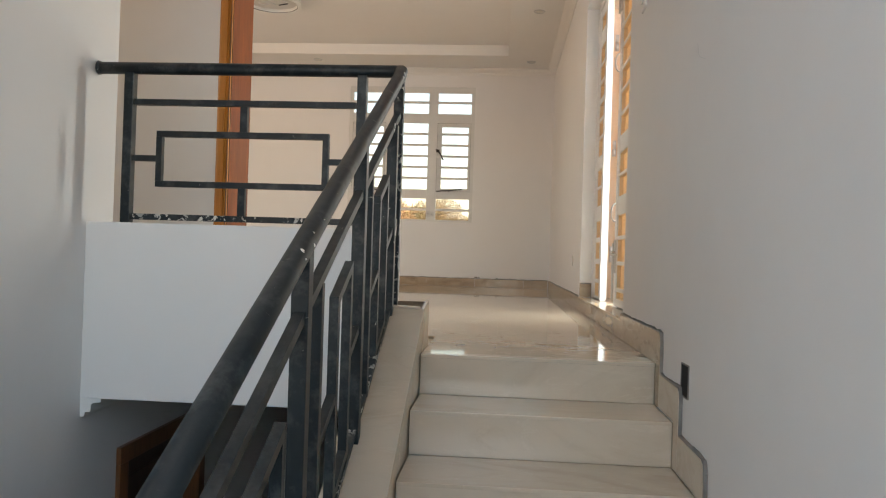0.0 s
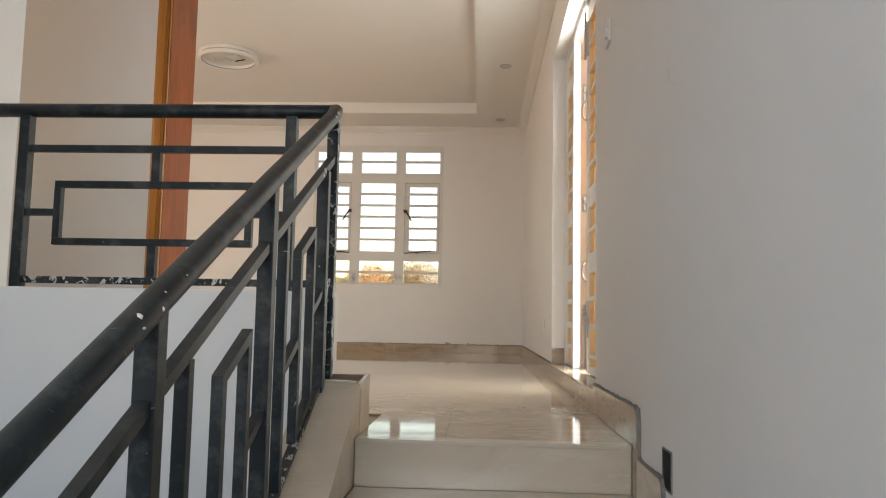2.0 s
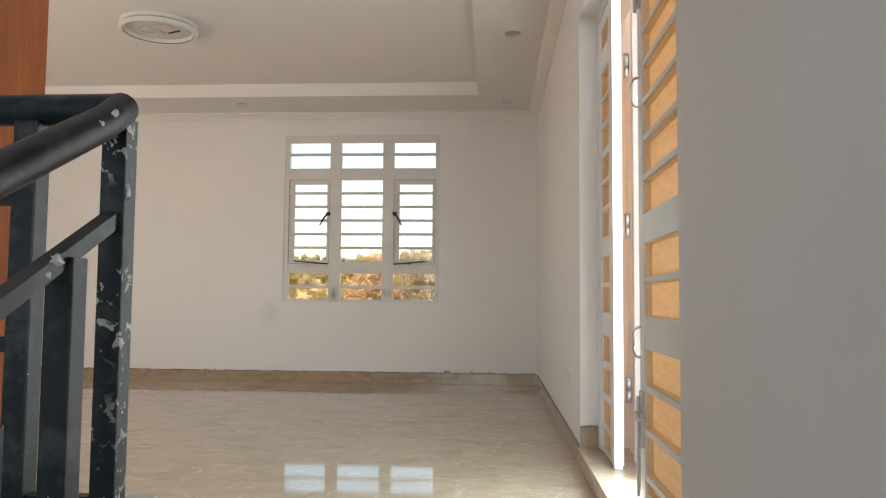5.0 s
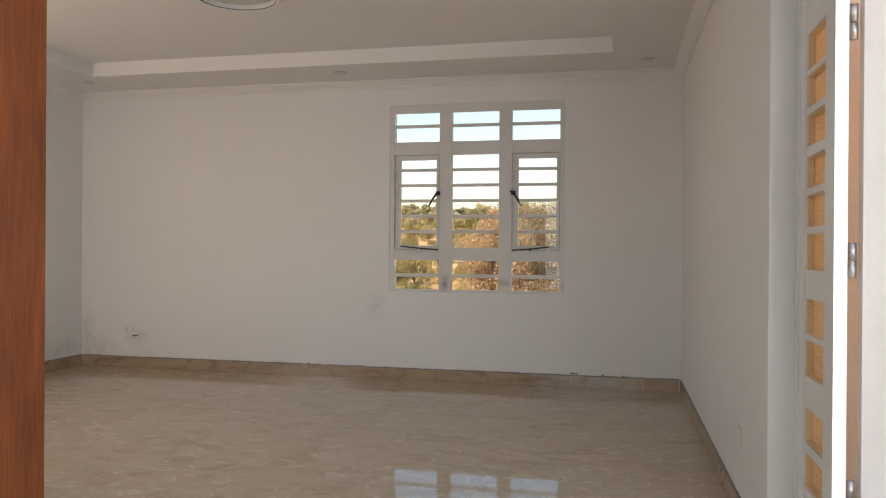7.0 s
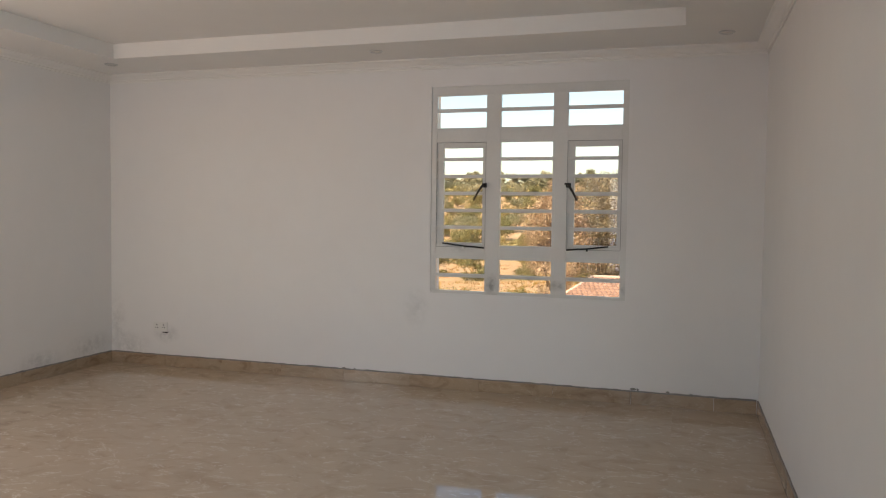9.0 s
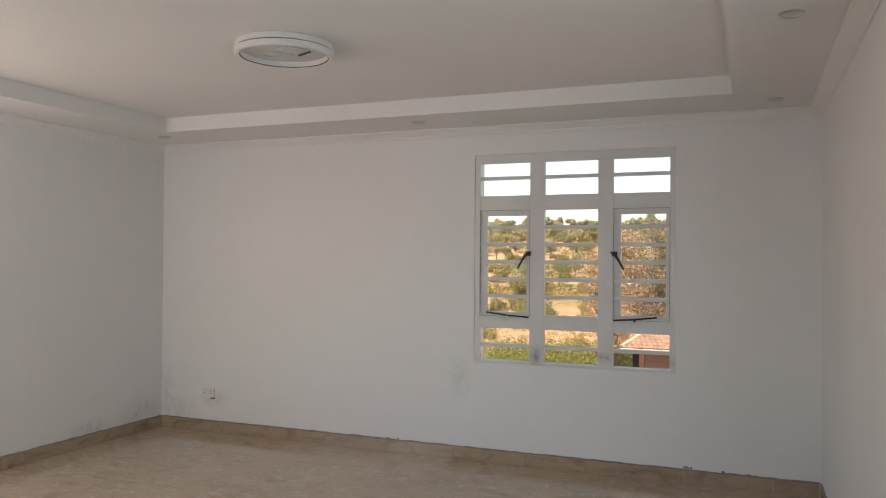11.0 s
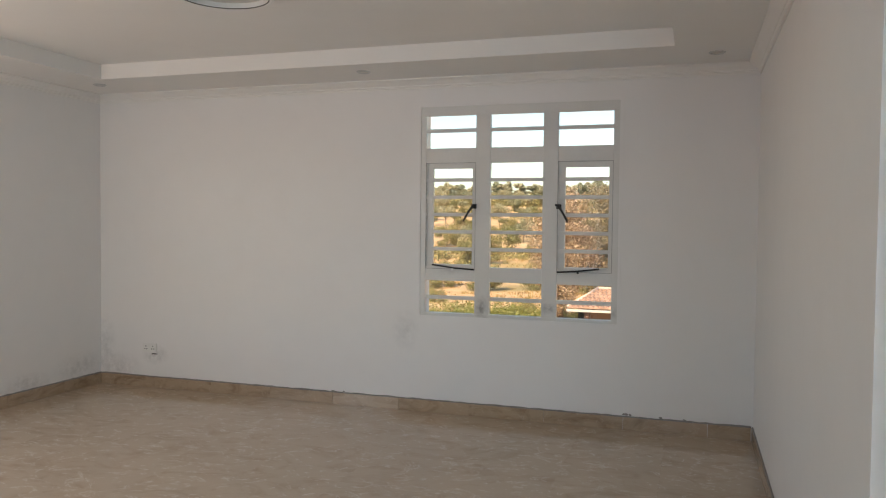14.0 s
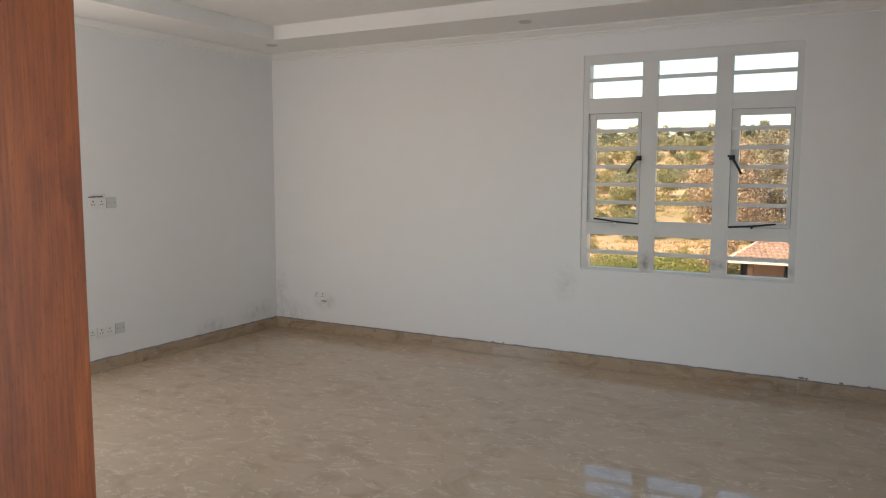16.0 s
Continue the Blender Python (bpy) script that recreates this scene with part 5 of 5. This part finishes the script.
    for i in range(2300):
        d = (rng.uniform(285, 345) if i < 700 else 62 + 270 * rng.random() ** 0.8)
        x, y = 0.2 + rng.uniform(-0.42, 0.0) * d, 3.7 + d
        if noise.noise((x * 0.03, y * 0.03, 5.0)) < (-0.5 if d > 285 else (0.3 if d < 85 else (0.16 if d < 120 else 0.05))):
            continue
        z, r = ground_z(x, y), rng.uniform(0.4, 0.8) if d < 110 else (rng.uniform(2.0, 4.6) if d > 285 else rng.uniform(0.7, 2.0))
        for j in range(260 if d < 50 else 90):
            dv = Vector((rng.gauss(0, 1), rng.gauss(0, 1), abs(rng.gauss(0, 0.8)))).normalized()
            p = Vector((x, y, z)) + dv * r * rng.uniform(0.7, 1.1)
            u = Vector((rng.gauss(0, 1), rng.gauss(0, 1), rng.gauss(0, 1))).normalized()
            v = u.cross(dv).normalized()
            k, s = len(verts), (0.06 if d < 50 else (0.10 if d < 110 else (0.4 if d > 285 else 0.19))) * rng.uniform(0.6, 1.3)
            verts += [p - u * s, p + v * s * 0.6, p + u * s, p - v * s * 0.6]
            faces.append((k, k + 1, k + 2, k + 3))
    leaf_sheet("hillside_scrub", verts, faces, LEAF, "green and golden scrub covering the hillside", "scrub")
    # green shrubs in front of the field, beside the neighbour house
    verts, faces = [], []
    for i in range(30):
        d = rng.uniform(37, 46)
        x, y = 0.2 + rng.uniform(-0.42, -0.15) * d, 3.7 + d
        r = rng.uniform(1.3, 2.2)
        for j in range(1500):
            dv = Vector((rng.gauss(0, 1), rng.gauss(0, 1), abs(rng.gauss(0, 0.9)))).normalized()
            p = Vector((x, y, ground_z(x, y))) + dv * r * rng.uniform(0.55, 1.1) * (0.8 + 0.5 * noise.noise((dv.x * 2.5 + i, dv.y * 2.5, dv.z * 2.5)))
            blade(verts, faces, p, rng, 0.06 * rng.uniform(0.6, 1.4))
    leaf_sheet("green_shrubs", verts, faces, LEAF_NEAR, "bright green shrubs bordering the dry field", "shrubs")
    # tufts of dry grass over the field
    verts, faces = [], []
    for i in range(5000):
        d = 44 + 90 * rng.random() ** 1.3
        x, y = 0.2 + rng.uniform(-0.42, 0.0) * d, 3.7 + d
        h = rng.uniform(0.06, 0.2) * (1.6 if noise.noise((x * 0.15, y * 0.15, 9.0)) > 0.1 else 0.7)
        z = ground_z(x, y) - 0.03
        for j in range(4):
            a, w = rng.uniform(0, 6.28), rng.uniform(0.03, 0.09)
            ox, oy = x + rng.uniform(-0.25, 0.25), y + rng.uniform(-0.25, 0.25)
            k = len(verts)
            verts += [Vector((ox - w * math.cos(a), oy - w * math.sin(a), z)), Vector((ox + w * math.cos(a), oy + w * math.sin(a), z)), Vector((ox + rng.uniform(-0.2, 0.2) * h, oy + rng.uniform(-0.2, 0.2) * h, z + h))]
            faces.append((k, k + 1, k + 2))
    leaf_sheet("dry_grass", verts, faces, GRASS, "golden tufts of dry grass over the field", "grass")


def neighbour_house():
    d = 34.0
    ho = root("house", (1.0, d + 1.5, -4.2), label="single-storey neighbour house with a terracotta hipped roof", category="house")
    x0, x1, y0, y1, ze, zr, hx = -4.36, 6.0, d, d + 3.0, -1.74, -1.10, 1.0
    part("wall", boxed(x0 + 0.25, x1 - 0.35, y0 + 1.1, y1 - 0.3, -4.4, ze - 0.02), BRICKISH, ho)
    bm = bmesh.new()
    h = (y1 - y0) / 2
    a, b, c, e = (bm.verts.new(p) for p in ((x0, y0, ze), (x1, y0, ze), (x1, y1, ze), (x0, y1, ze)))
    r0, r1 = bm.verts.new((x0 + hx, y0 + h, zr)), bm.verts.new((x1 - hx, y0 + h, zr))
    for f in ((a, b, r1, r0), (b, c, r1), (c, e, r0, r1), (e, a, r0), (e, c, b, a)):
        bm.faces.new(f)
    bmesh.ops.recalc_face_normals(bm, faces=bm.faces)
    roof = part("roof", bm, ROOF_TILE, ho)
    # tile courses on the slope facing the house, and the west hip
    rows = 7
    for i in range(rows):
        t0, t1 = i / rows, (i + 1) / rows
        ya, yb = y0 + h * t0 - 0.03, y0 + h * t1
        za, zb = ze + (zr - ze) * t0 + 0.06, ze + (zr - ze) * t1 + 0.02
        bm = bmesh.new()
        n = 52
        xa, xb = x0 + hx * t0, x1 - hx * t0
        cells = []
        for k in range(n * 4 + 1):
            x = xa + (xb - xa) * k / (n * 4)
            w = 0.055 * abs(math.sin(math.pi * k / 4))
            cells.append((bm.verts.new((x, ya, za + w)), bm.verts.new((max(min(x, x1 - hx * t1), x0 + hx * t1), yb, zb + w)), bm.verts.new((x, ya, za - 0.05))))
        for p, q in zip(cells, cells[1:]):
            bm.faces.new((p[0], q[0], q[1], p[1]))
            bm.faces.new((p[2], q[2], q[0], p[0]))
        part("tile_course", bm, ROOF_TILE, roof)
    for p, q in (((x0, y0, ze + 0.05), (x0 + hx, y0 + h, zr + 0.06)), ((x0 + hx, y0 + h, zr + 0.06), (x1 - hx, y0 + h, zr + 0.06))):
        part("ridge_tile", tube(bmesh.new(), [p, q], 0.07, 8), RIDGE, roof, "pale ridge tiles", True)
    part("gutter", boxed(x0 - 0.05, x1, y0 - 0.1, y0 + 0.02, ze - 0.13, ze - 0.03, bevel=0.02), FASCIA, ho, "white fascia gutter")
    # Near-black boxes paint the shaded veranda gaps under the eaves.
    for a, b in ((x0 + 0.26, -3.78), (-2.55, -2.25)):
        part("window", boxed(a, b, y0 + 1.07, y0 + 1.12, -3.2, ze - 0.2), DARK_HOLE, ho, "dark patch for a shaded veranda gap")
    part("post", boxed(-3.73, -3.53, y0 + 0.1, y0 + 0.3, -4.4, ze - 0.02, bevel=0.02), DARK_WOOD, ho, "dark veranda post")


terrain()
planting()
neighbour_house()

# ---- floor tiles, last ----


def floor_tiles():
    s = 0.6
    full = meshed("floor_tile", boxed(0.00012, s - 0.00012, 0.00012, s - 0.00012, -0.0115, 0.0), FLOOR_TILE)
    spots = []
    x_start = EAST - 10 * s
    for i in range(10):
        for j in range(13):
            x, y = x_start + i * s, TOP + 0.05 + j * s
            x0, x1, y0, y1 = x, min(x + s, EAST), y, min(y + s, NORTH)
            inside = (y0 >= PART_N - 0.36 and x0 >= WEST - 0.6) or (x1 > -0.3 and y1 > TOP)
            if y0 < 3.36 and x0 < -0.3:
                if x1 <= -0.3:
                    continue
                x0 = -0.195
            if not inside and not (x0 >= -3.6 and y0 >= 3.2):
                continue
            x0 = max(x0, WEST)
            if y0 < PART_N and x0 < -3.6:
                continue
            if x1 - x0 < 0.02 or y1 - y0 < 0.02:
                continue
            if x1 - x0 > s - 1e-4 and y1 - y0 > s - 1e-4:
                spots.append((x0, y0, 0))
            else:
                ob = new("floor_tile", meshed("floor_tile", boxed(0.0003, x1 - x0 - 0.0003, 0.0003, y1 - y0 - 0.0003, -0.0115, 0.0), FLOOR_TILE))
                ob.parent = FLOOR
                ob.location = (x0, y0, 0)
    pieces(FLOOR, "floor_tile", full, spots)


floor_tiles()
